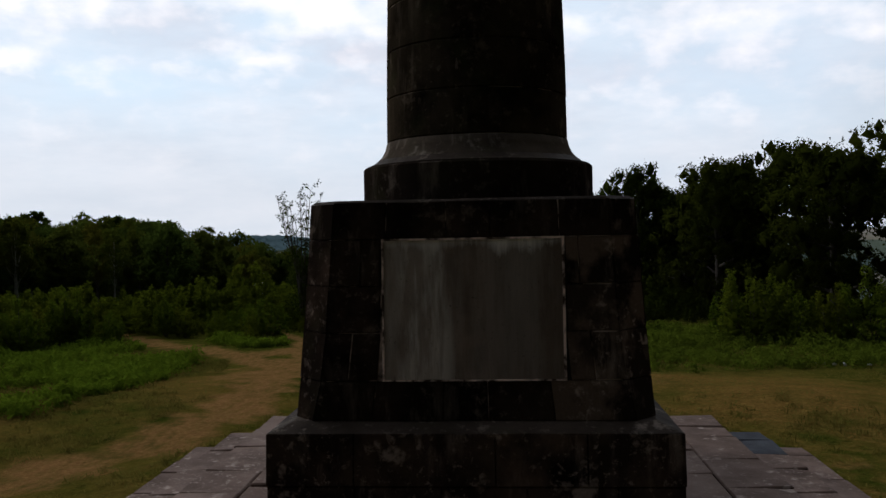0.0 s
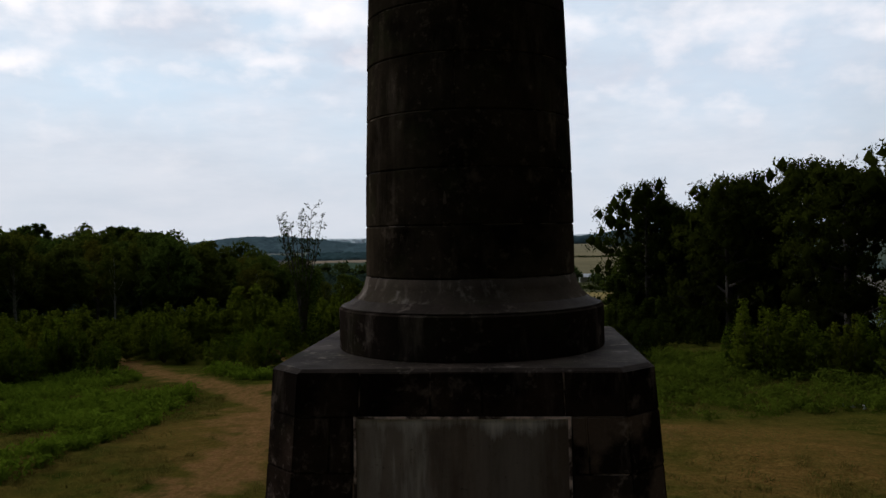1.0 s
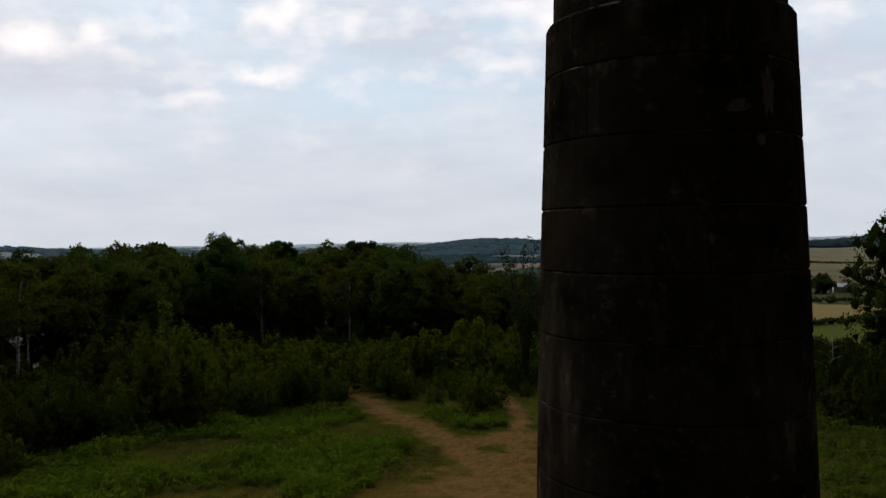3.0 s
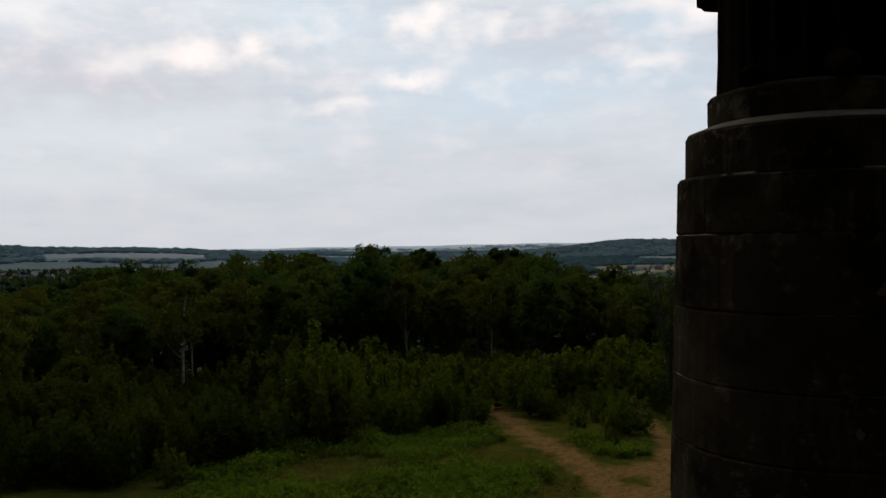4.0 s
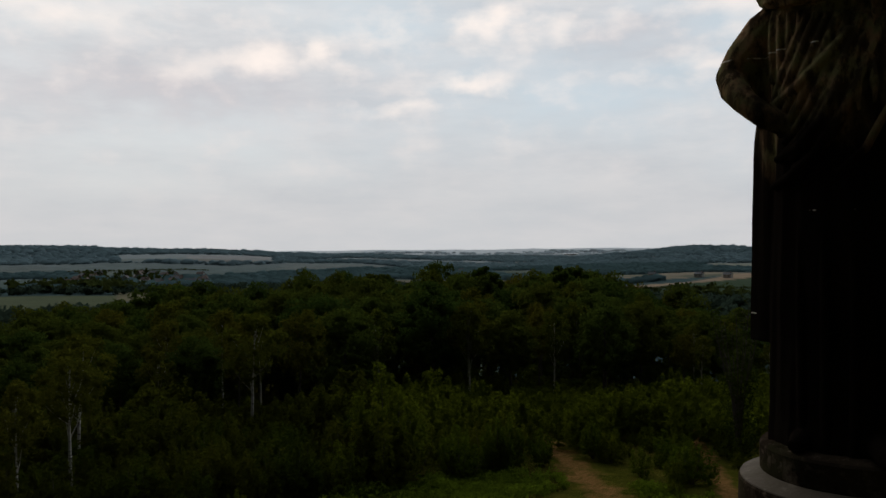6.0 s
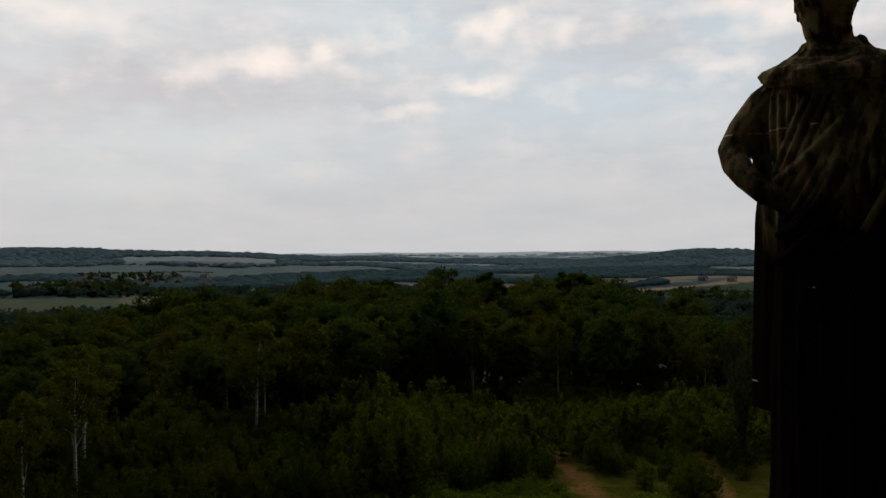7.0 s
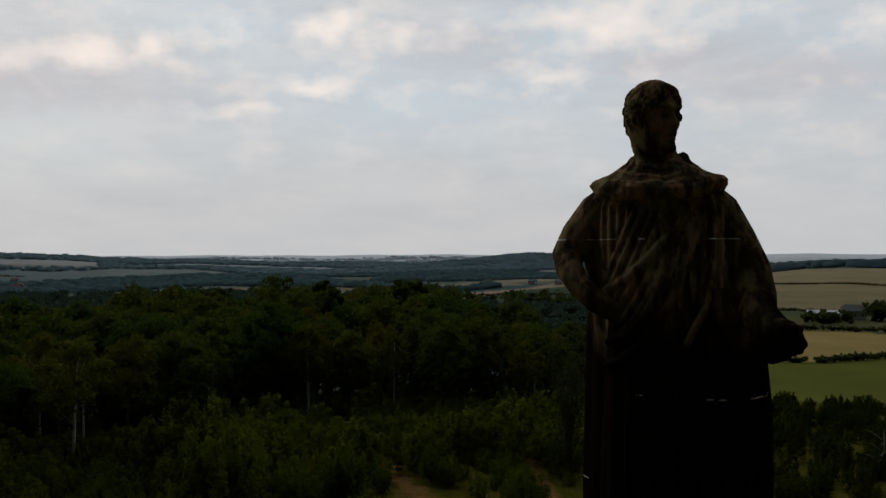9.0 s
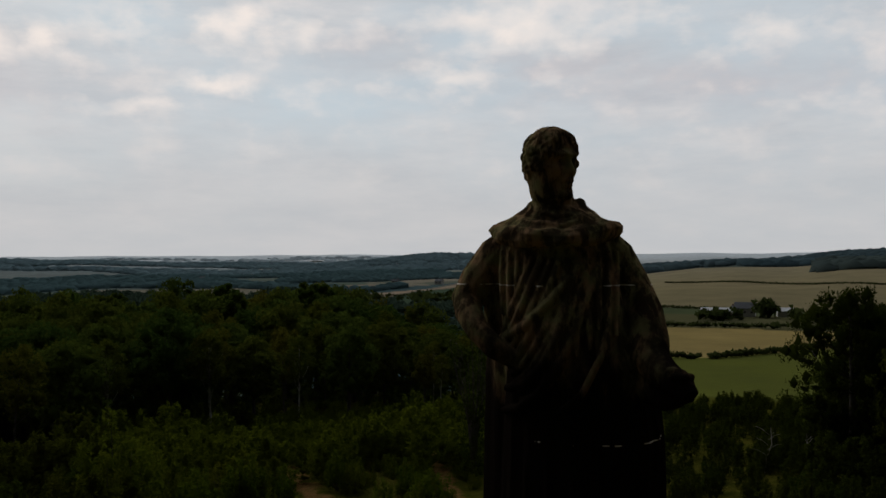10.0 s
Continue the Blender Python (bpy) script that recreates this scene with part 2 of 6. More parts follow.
def mortar_material(name="lime_mortar", left=(0.46, 0.56), lime=(0.56, 0.41, 0.34)):
    k = Mat(name, 0.9)
    w = k.world_pos()
    gone = k.ramp(k.noise(1.6, 5, 0.6, where=w), (left[0], 0.0), (left[1], 1.0))
    k.bump(k.noise(60, 3, where=w), 0.4, 0.01)
    return k.done(k.mix(gone, (0.015, 0.011, 0.009), lime))


M_MORTAR = mortar_material()
M_JOINT = mortar_material("sooty_joint", (0.52, 0.60), (0.50, 0.38, 0.30))


def plaque_material():
    """Blank slab: brown-grey stone, broad lime washes running down one half, drips under the top edge."""
    k = Mat("lime_streaked_slab", 0.75)
    w = k.world_pos()
    xyz = k.n.new("ShaderNodeSeparateXYZ")
    k.l.new(w, xyz.inputs[0])
    runs = k.noise(3.4, 8, 0.66, (1, 1, 0.10), w, (1.7, 0, 0))
    fine = k.noise(19, 6, 0.62, (1, 1, 0.18), w)
    blot = k.noise(1.7, 6, 0.62, where=w, offset=(3, 2, 5))
    pits = k.noise(42, 5, 0.65, where=w)
    col = k.mix(k.ramp(blot, (0.36, 0.0), (0.66, 1.0)), (0.135, 0.090, 0.062), (0.270, 0.188, 0.135))
    half = k.ramp(k.math("ADD", xyz.outputs[0], k.math("MULTIPLY", k.math("SUBTRACT", blot, 0.5, False), 0.7, False), False), (0.0, 1.0), (0.12, 0.22))
    wash = k.ramp(k.math("ADD", xyz.outputs[0], 0.80, False), (0.0, 0.25), (0.18, 1.0), (0.44, 0.8), (0.60, 0.15))
    col = k.mix(k.ramp(k.math("ADD", xyz.outputs[0], k.math("MULTIPLY", k.math("SUBTRACT", blot, 0.5, False), 1.2, False), False), (0.0, 0.0), (0.35, 0.65)), col, (0.080, 0.054, 0.036))
    col = k.mix(k.math("MULTIPLY", k.ramp(runs, (0.40, 0.22), (0.54, 1.0)), wash), col, (0.78, 0.70, 0.62))
    col = k.mix(k.math("MULTIPLY", k.ramp(runs, (0.54, 0.0), (0.66, 0.6)), half), col, (0.55, 0.47, 0.40))
    col = k.mix(k.ramp(fine, (0.56, 0.0), (0.8, 0.3)), col, (0.38, 0.29, 0.22))
    drip = k.math("ADD", k.math("MULTIPLY", k.math("SUBTRACT", xyz.outputs[2], 3.19, False), 1.7, False), k.math("MULTIPLY", k.noise(4.5, 7, 0.66, (1, 1, 0.08), w, (0.6, 0, 3)), 1.0, False), False)
    col = k.mix(k.ramp(drip, (0.32, 0.0), (0.56, 0.95)), col, (0.88, 0.80, 0.73))
    col = k.mix(k.ramp(pits, (0.62, 0.0), (0.70, 0.7)), col, (0.035, 0.028, 0.022))
    k.bump(k.math("ADD", fine, pits, False), 0.45, 0.010)
    return k.done(col)


M_PLAQUE = plaque_material()


def leaf_material(name, a, b, c=None):
    """Foliage: each leaf its own tone, each plant its own, with a little light let through."""
    k = Mat(name, 0.65)
    col = k.mix(k.island(), a, b)
    col = k.mix(k.math("MULTIPLY", k.random(), 0.8), col, c or b)
    return k.matte(col, 0.42)


M_LEAF_DARK = leaf_material("dark_broad_leaf", (0.036, 0.068, 0.011), (0.058, 0.096, 0.016), (0.096, 0.106, 0.013))
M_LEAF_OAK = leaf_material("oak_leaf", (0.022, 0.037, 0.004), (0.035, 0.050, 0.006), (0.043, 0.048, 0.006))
M_LEAF_BIRCH = leaf_material("birch_leaf", (0.062, 0.084, 0.009), (0.092, 0.110, 0.012), (0.112, 0.100, 0.012))
M_LEAF_SHRUB = leaf_material("scrub_leaf", (0.055, 0.089, 0.006), (0.089, 0.126, 0.009), (0.114, 0.118, 0.009))
# scrub leaf darkened: shade beside the wood is put into the colour
M_LEAF_SHADE = leaf_material("shaded_scrub_leaf", (0.032, 0.052, 0.005), (0.051, 0.071, 0.007), (0.066, 0.066, 0.007))
M_LEAF_BRACKEN = leaf_material("bracken_frond", (0.078, 0.132, 0.008), (0.130, 0.189, 0.015), (0.138, 0.165, 0.014))
# darker copy of the bracken frond: the oaks' shade put into its colour
M_LEAF_SHADED_FROND = leaf_material("shaded_frond", (0.058, 0.102, 0.009), (0.096, 0.148, 0.014), (0.106, 0.130, 0.013))
M_GRASS = leaf_material("dry_grass_blade", (0.123, 0.101, 0.020), (0.202, 0.136, 0.039), (0.114, 0.114, 0.018))
M_HEDGE = leaf_material("hedge_leaf", (0.030, 0.046, 0.012), (0.055, 0.070, 0.020))


def bark_material(name, a, b, ring=None):
    k = Mat(name, 0.9)
    v = k.noise(7, 6, 0.6, (1, 1, 0.25))
    col = k.mix(k.ramp(v, (0.35, 0.0), (0.65, 1.0)), a, b)
    if ring:
        col = k.mix(k.ramp(k.noise(3.5, 4, 0.6, (0.4, 0.4, 3.0)), (0.56, 0.0), (0.62, 1.0)), col, ring)
    k.bump(v, 0.6, 0.03)
    return k.done(col)


M_BARK = bark_material("rough_bark", (0.035, 0.03, 0.025), (0.10, 0.085, 0.07))
M_GREYBARK = bark_material("grey_bark", (0.05, 0.045, 0.038), (0.15, 0.135, 0.115), (0.03, 0.027, 0.024))
M_BIRCHBARK = bark_material("birch_bark", (0.46, 0.43, 0.38), (0.70, 0.67, 0.61), (0.06, 0.05, 0.045))


def plain_material(name, colour, rough=0.8, vary=0.3, scale=6):
    k = Mat(name, rough)
    v = k.noise(scale, 5, 0.6)
    dark = tuple(c * (1 - vary) for c in colour)
    k.bump(v, 0.2, 0.02)
    return k.done(k.mix(v, dark, colour))


M_WHITEWALL = plain_material("whitewashed_wall", (0.58, 0.56, 0.53))
M_BRICKWALL = plain_material("red_brick_wall", (0.33, 0.23, 0.19))
M_ROOF = plain_material("clay_tile_roof", (0.19, 0.14, 0.125))
M_SLATE = plain_material("slate_roof", (0.16, 0.165, 0.18))
M_SHED = plain_material("pale_sheet_roof", (0.72, 0.73, 0.75), 0.5)
M_GLASS = plain_material("dark_pane", (0.03, 0.035, 0.04), 0.1)


# ---- building helpers ----
def part(name, bm, material, parent=None, label="", smooth=False, kind=""):
    me = bpy.data.meshes.new(name)
    bm.to_mesh(me)
    bm.free()
    me.materials.append(material)
    if smooth:
        me.polygons.foreach_set("use_smooth", [True] * len(me.polygons))
    ob = new(name, me)
    if parent is not None:
        ob.parent = parent
    return tagged(ob, label=label, kind=kind)


def raw_mesh(name, verts, faces, material, smooth=False):
    me = bpy.data.meshes.new(name)
    me.from_pydata(verts, [], faces)
    me.materials.append(material)
    if smooth:
        me.polygons.foreach_set("use_smooth", [True] * len(me.polygons))
    return me


def thing(name, label, category, at=(0, 0, 0), turn=0.0, group="", kind=""):
    e = new(name)
    e.empty_display_size = 0.3
    e.matrix_basis = pose(*at, 0, 0, turn)
    return tagged(e, label=label, category=category, group=group, kind=kind)


def hexa(bm, lower, upper):
    """A solid between two loops of points of the same count."""
    a = [bm.verts.new(p) for p in lower]
    b = [bm.verts.new(p) for p in upper]
    n = len(a)
    bm.faces.new(a[::-1])
    bm.faces.new(b)
    for i in range(n):
        bm.faces.new((a[i], a[(i + 1) % n], b[(i + 1) % n], b[i]))
    return bm


def box(bm, x0, x1, y0, y1, z0, z1):
    return hexa(bm, [(x0, y0, z0), (x1, y0, z0), (x1, y1, z0), (x0, y1, z0)], [(x0, y0, z1), (x1, y0, z1), (x1, y1, z1), (x0, y1, z1)])


def bevelled(bm, width, segments=1):
    bmesh.ops.bevel(bm, geom=bm.edges[:], offset=width, segments=segments, affect="EDGES", clamp_overlap=True)
    return bm


def tube(verts, faces, points, radii, sides=6):
    """Adds a tapered tube along the points to the lists."""
    base, u = len(verts), None
    for i, p in enumerate(points):
        p = Vector(p)
        d = (Vector(points[min(i + 1, len(points) - 1)]) - Vector(points[max(i - 1, 0)])).normalized()
        u = d.orthogonal().normalized() if u is None else (u - d * u.dot(d)).normalized()
        v = d.cross(u)
        for s in range(sides):
            a = 2 * math.pi * s / sides
            verts.append(tuple(p + radii[i] * (math.cos(a) * u + math.sin(a) * v)))
    for i in range(len(points) - 1):
        for s in range(sides):
            a, b = base + i * sides + s, base + i * sides + (s + 1) % sides
            faces.append((a, b, b + sides, a + sides))
    faces.append(tuple(base + s for s in range(sides))[::-1])
    faces.append(tuple(base + (len(points) - 1) * sides + s for s in range(sides)))


def unit(v):
    return v / np.maximum(np.linalg.norm(v, axis=1), 1e-9)[:, None]


def leaf_cards(rng, centres, spread, count, size, up=0.3, aspect=0.6, soft=0.7):
    """Many small leaves round the centres; returns vertices, faces and soft normals that follow the clump."""
    n = len(centres) * count
    c = np.repeat(np.asarray(centres, float), count, axis=0)
    off = unit(rng.normal(size=(n, 3))) * (rng.random(n) ** 0.4)[:, None]
    reach = np.asarray(spread, float)
    p = c + off * (np.repeat(reach, count, axis=0) if reach.ndim == 2 else reach)
    axis = unit(rng.normal(size=(n, 3)) + (0, 0, up))
    side = unit(np.cross(axis, rng.normal(size=(n, 3))))
    s = size * (0.6 + 0.8 * rng.random(n))[:, None]
    tip, wide = axis * s * 0.5, side * s * 0.5 * aspect
    outward = unit(unit(off + 1e-6) + (0, 0, 0.35))
    flat = np.cross(side, axis)
    wide = np.where(((flat * outward).sum(1) < 0)[:, None], -wide, wide)
    flat = np.where(((flat * outward).sum(1) < 0)[:, None], -flat, flat)
    nor = unit(soft * outward + (1 - soft) * flat)
    verts = np.stack([p - tip - wide, p - tip + wide, p + tip], 1).reshape(-1, 3)
    return verts, np.arange(3 * n).reshape(-1, 3), np.repeat(nor, 3, axis=0)


def shell_leaves(rng, centres, radii, per, leaf, aspect=0.8, ragged=0.34):
    """Small leaves over the outsides of many overlapping leafy masses; returns vertices, triangles and soft normals."""
    c, r = np.asarray(centres, float), np.asarray(radii, float)
    k = np.repeat(np.arange(len(c)), per)
    d = unit(rng.normal(size=(len(k), 3)))
    d[:, 2] = np.where((d[:, 2] < -0.3) & (rng.random(len(k)) < 0.6), -d[:, 2], d[:, 2])
    ph = rng.uniform(0, 6.28, (len(c), 3))[k]
    wob = 1 + 0.16 * np.sin(3.7 * d[:, 0] + ph[:, 0]) * np.sin(4.3 * d[:, 1] + ph[:, 1]) + 0.10 * np.sin(8 * d[:, 2] + ph[:, 2])
    p = c[k] + d * r[k] * (wob * (1.06 - ragged * rng.random(len(k)) ** 1.4))[:, None]
    keep = np.ones(len(k), bool)
    for j in range(len(c)):
        keep &= (k == j) | ((((p - c[j]) / r[j]) ** 2).sum(1) > 0.42)
    p, d, k = p[keep], d[keep], k[keep]
    n = len(p)
    axis = unit(rng.normal(size=(n, 3)) + 0.6 * d)
    side = unit(np.cross(axis, rng.normal(size=(n, 3))))
    size = leaf * (0.6 + 0.8 * rng.random(n))[:, None]
    tip, wide = axis * size * 0.5, side * size * 0.5 * aspect
    flip = ((np.cross(wide, tip) * d).sum(1) < 0)[:, None]
    wide = np.where(flip, -wide, wide)
    nor = unit(d / (r[k] / r[k].mean(1)[:, None]) + (0, 0, 0.35))
    verts = np.stack([p - tip - wide, p - tip + wide, p + tip], 1).reshape(-1, 3)
    return verts, np.arange(3 * n).reshape(-1, 3), np.repeat(nor, 3, axis=0)


G = (1 + 5 ** 0.5) / 2
ICO_V = unit(np.array([(-1, G, 0), (1, G, 0), (-1, -G, 0), (1, -G, 0), (0, -1, G), (0, 1, G), (0, -1, -G), (0, 1, -G), (G, 0, -1), (G, 0, 1), (-G, 0, -1), (-G, 0, 1)]))
ICO_F = np.array([(0, 11, 5), (0, 5, 1), (0, 1, 7), (0, 7, 10), (0, 10, 11), (1, 5, 9), (5, 11, 4), (11, 10, 2), (10, 7, 6), (7, 1, 8), (3, 9, 4), (3, 4, 2), (3, 2, 6), (3, 6, 8), (3, 8, 9), (4, 9, 5), (2, 4, 11), (6, 2, 10), (8, 6, 7), (9, 8, 1)])


OCT_V = np.array([(1, 0, 0), (-1, 0, 0), (0, 1, 0), (0, -1, 0), (0, 0, 1), (0, 0, -1)], float)
OCT_F = np.array([(0, 2, 4), (2, 1, 4), (1, 3, 4), (3, 0, 4), (2, 0, 5), (1, 2, 5), (3, 1, 5), (0, 3, 5)])


def cores(rng, centres, radii):
    """Small ragged dark hearts of the leaf clumps; returns vertices, triangles and normals."""
    n = len(centres)
    spin = unit(rng.normal(size=(n * 6, 3))).reshape(n, 6, 3) * 0.5
    v = np.asarray(centres, float)[:, None] + (OCT_V[None] * rng.uniform(0.55, 1.25, (n, 6, 1)) + spin * 0.7) * np.asarray(radii)[:, None]
    f = (np.arange(n) * 6)[:, None, None] + OCT_F[None]
    return v.reshape(-1, 3), f.reshape(-1, 3), np.tile(OCT_V, (n, 1))


def lumps(rng, centres, radii, rough=0.3):
    """Uneven leafy masses, one round each centre; returns vertices, triangles and normals."""
    n = len(centres)
    r = np.broadcast_to(np.asarray(radii, float), (n, 3))
    k = 1 + rough * rng.uniform(-1, 1, (n, 12, 1))
    v = np.asarray(centres, float)[:, None] + ICO_V[None] * k * r[:, None]
    f = (np.arange(n) * 12)[:, None, None] + ICO_F[None]
    return v.reshape(-1, 3), f.reshape(-1, 3), np.tile(ICO_V, (n, 1))


def array_mesh(name, verts, faces, material, normals=None):
    """A mesh from arrays; faces: one array, or several of different corner counts."""
    groups = [f for f in (faces if isinstance(faces, list) else [faces]) if len(f)]
    me = bpy.data.meshes.new(name)
    me.vertices.add(len(verts))
    me.vertices.foreach_set("co", np.asarray(verts, np.float32).ravel())
    loops = np.concatenate([f.ravel() for f in groups]).astype(np.int32)
    counts = np.concatenate([np.full(len(f), f.shape[1]) for f in groups])
    me.loops.add(len(loops))
    me.loops.foreach_set("vertex_index", loops)
    me.polygons.add(len(counts))
    me.polygons.foreach_set("loop_start", (np.cumsum(counts) - counts).astype(np.int32))
    me.update(calc_edges=True)
    if normals is not None:
        me.polygons.foreach_set("use_smooth", np.ones(len(counts), bool))
        me.normals_split_custom_set_from_vertices(normals.astype(np.float32))
    me.materials.append(material)
    return me


def joined(*sets):
    """Joins (vertices, faces, normals) sets for array_mesh."""
    verts, faces, normals, base = [], [], [], 0
    for v, f, n in sets:
        verts.append(v)
        faces.append(f + base)
        normals.append(n)
        base += len(v)
    return np.vstack(verts), faces, np.vstack(normals)


# ---- the lie of the land ----
NEAR = ([0, 7, 12, 20, 30, 45, 65, 100, 130, 190, 300, 900, 1500, 3400, 4900], [-1.35, -1.35, -1.7, -1.95, -2.6, -3.2, -4.2, -7.0, -11.0, -20.5, -24, -31, -34, -31, -17])


def smooth01(v, a, b):
    t = np.clip((v - a) / (b - a), 0, 1)
    return t * t * (3 - 2 * t)


def ground_height(x, y):
    x, y = np.asarray(x, float), np.asarray(y, float)
    r = np.hypot(x, y)
    b = np.degrees(np.arctan2(x - 1, y + 7))
    z = np.interp(r, *NEAR)
    z = z + 30 * np.exp(-((b + 17) / 6.5) ** 2 - ((r - 2080) / 330) ** 2)
    east = smooth01(b, -7, 3) * (1 - smooth01(r, 1800, 2700))
    z = z + east * (smooth01(r, 500, 1350) * (16 + 9 * smooth01(b, 5, 10)) + 5 * smooth01(r, 1300, 1600) * smooth01(b, 4, 9))
    z = z + np.interp(b, [-75, -60, -55, -50, -45, -38, -30], [52, 48, 41, 34, 22, 9, 0]) * np.exp(-((r - 2500) / 420) ** 2)
    z = z + np.interp(b, [-70, -52, -44, -36], [14, 18, 12, 0]) * np.exp(-((r - 1750) / 260) ** 2)
    z = z + 8 * np.exp(-((r - 3400) / 300) ** 2) * (0.5 + 0.5 * np.sin(b * 0.5 + 1))
    roll = np.sin(x * 0.011 + 1.3) * np.cos(y * 0.009) * 3 + np.sin(x * 0.031) * np.sin(y * 0.027 + 2) * 1.0
    z = z + roll * smooth01(r, 150, 700)
    bumps = np.sin(x * 0.9 + 0.6 * np.sin(y * 0.5)) * np.cos(y * 0.8) * 0.05 + np.sin(x * 0.27 + 2) * np.sin(y * 0.31) * 0.12
    return z + bumps * smooth01(r, 6, 14) * (1 - smooth01(r, 120, 300))


def gz(x, y):
    return float(ground_height(x, y))


PATHS = [  # centre lines of the trodden tracks: points, half width
    ([(-22, -9), (-15, 0), (-10.2, 6), (-8.2, 9.5), (-7.7, 13.5), (-7.9, 18), (-8.4, 22)], 1.05),
    ([(-8.4, 21), (-8.9, 24), (-9.4, 28)], 2.0),
    ([(-9.4, 26), (-12.2, 29.8), (-16.4, 34.4), (-20.8, 39.6), (-24.9, 44.5), (-29, 49)], 0.78),
    ([(-8.8, 26), (-10.0, 32), (-11.0, 37), (-13.2, 43), (-16, 49), (-19.6, 57), (-23, 64)], 0.5),
    ([(-11.4, 31.2), (-9.6, 33)], 1.3),
]


def path_distance(x, y):
    best = np.full(np.shape(x), 99.0)
    for pts, half in PATHS:
        for (x0, y0), (x1, y1) in zip(pts, pts[1:]):
            dx, dy = x1 - x0, y1 - y0
            t = np.clip(((x - x0) * dx + (y - y0) * dy) / (dx * dx + dy * dy), 0, 1)
            best = np.minimum(best, np.hypot(x - x0 - t * dx, y - y0 - t * dy) / half)
    return best


GOLD = ([-8, 0.5, 6.7, 16], [283, 283, 338, 425])       # near edge of the stubble field: bearing, distance


def is_wooded(x, y):
    """Where the valley carries woods: long belts that wind along the slopes."""
    x, y = np.asarray(x, float), np.asarray(y, float)
    r, b = np.hypot(x - 1, y + 7), np.degrees(np.arctan2(x - 1, y + 7))
    belts = np.sin(r * 0.0105 + 0.10 * b + 1.2 * np.sin(b * 0.21)) + 0.7 * np.sin(r * 0.0047 - b * 0.16 + 2) + 0.4 * np.sin(x * 0.013) * np.sin(y * 0.011 + 1)
    belts = belts + 0.9 * smooth01(r, 300, 500) * (1 - smooth01(r, 760, 900)) - 0.25 * smooth01(r, 2600, 3600)
    hill = (b > -28) & (b < -8.5) & (r > 1230) & (r < 2300)
    ridge = (b < -53) & (r > 2100)
    return (belts > -0.25) | hill | ridge


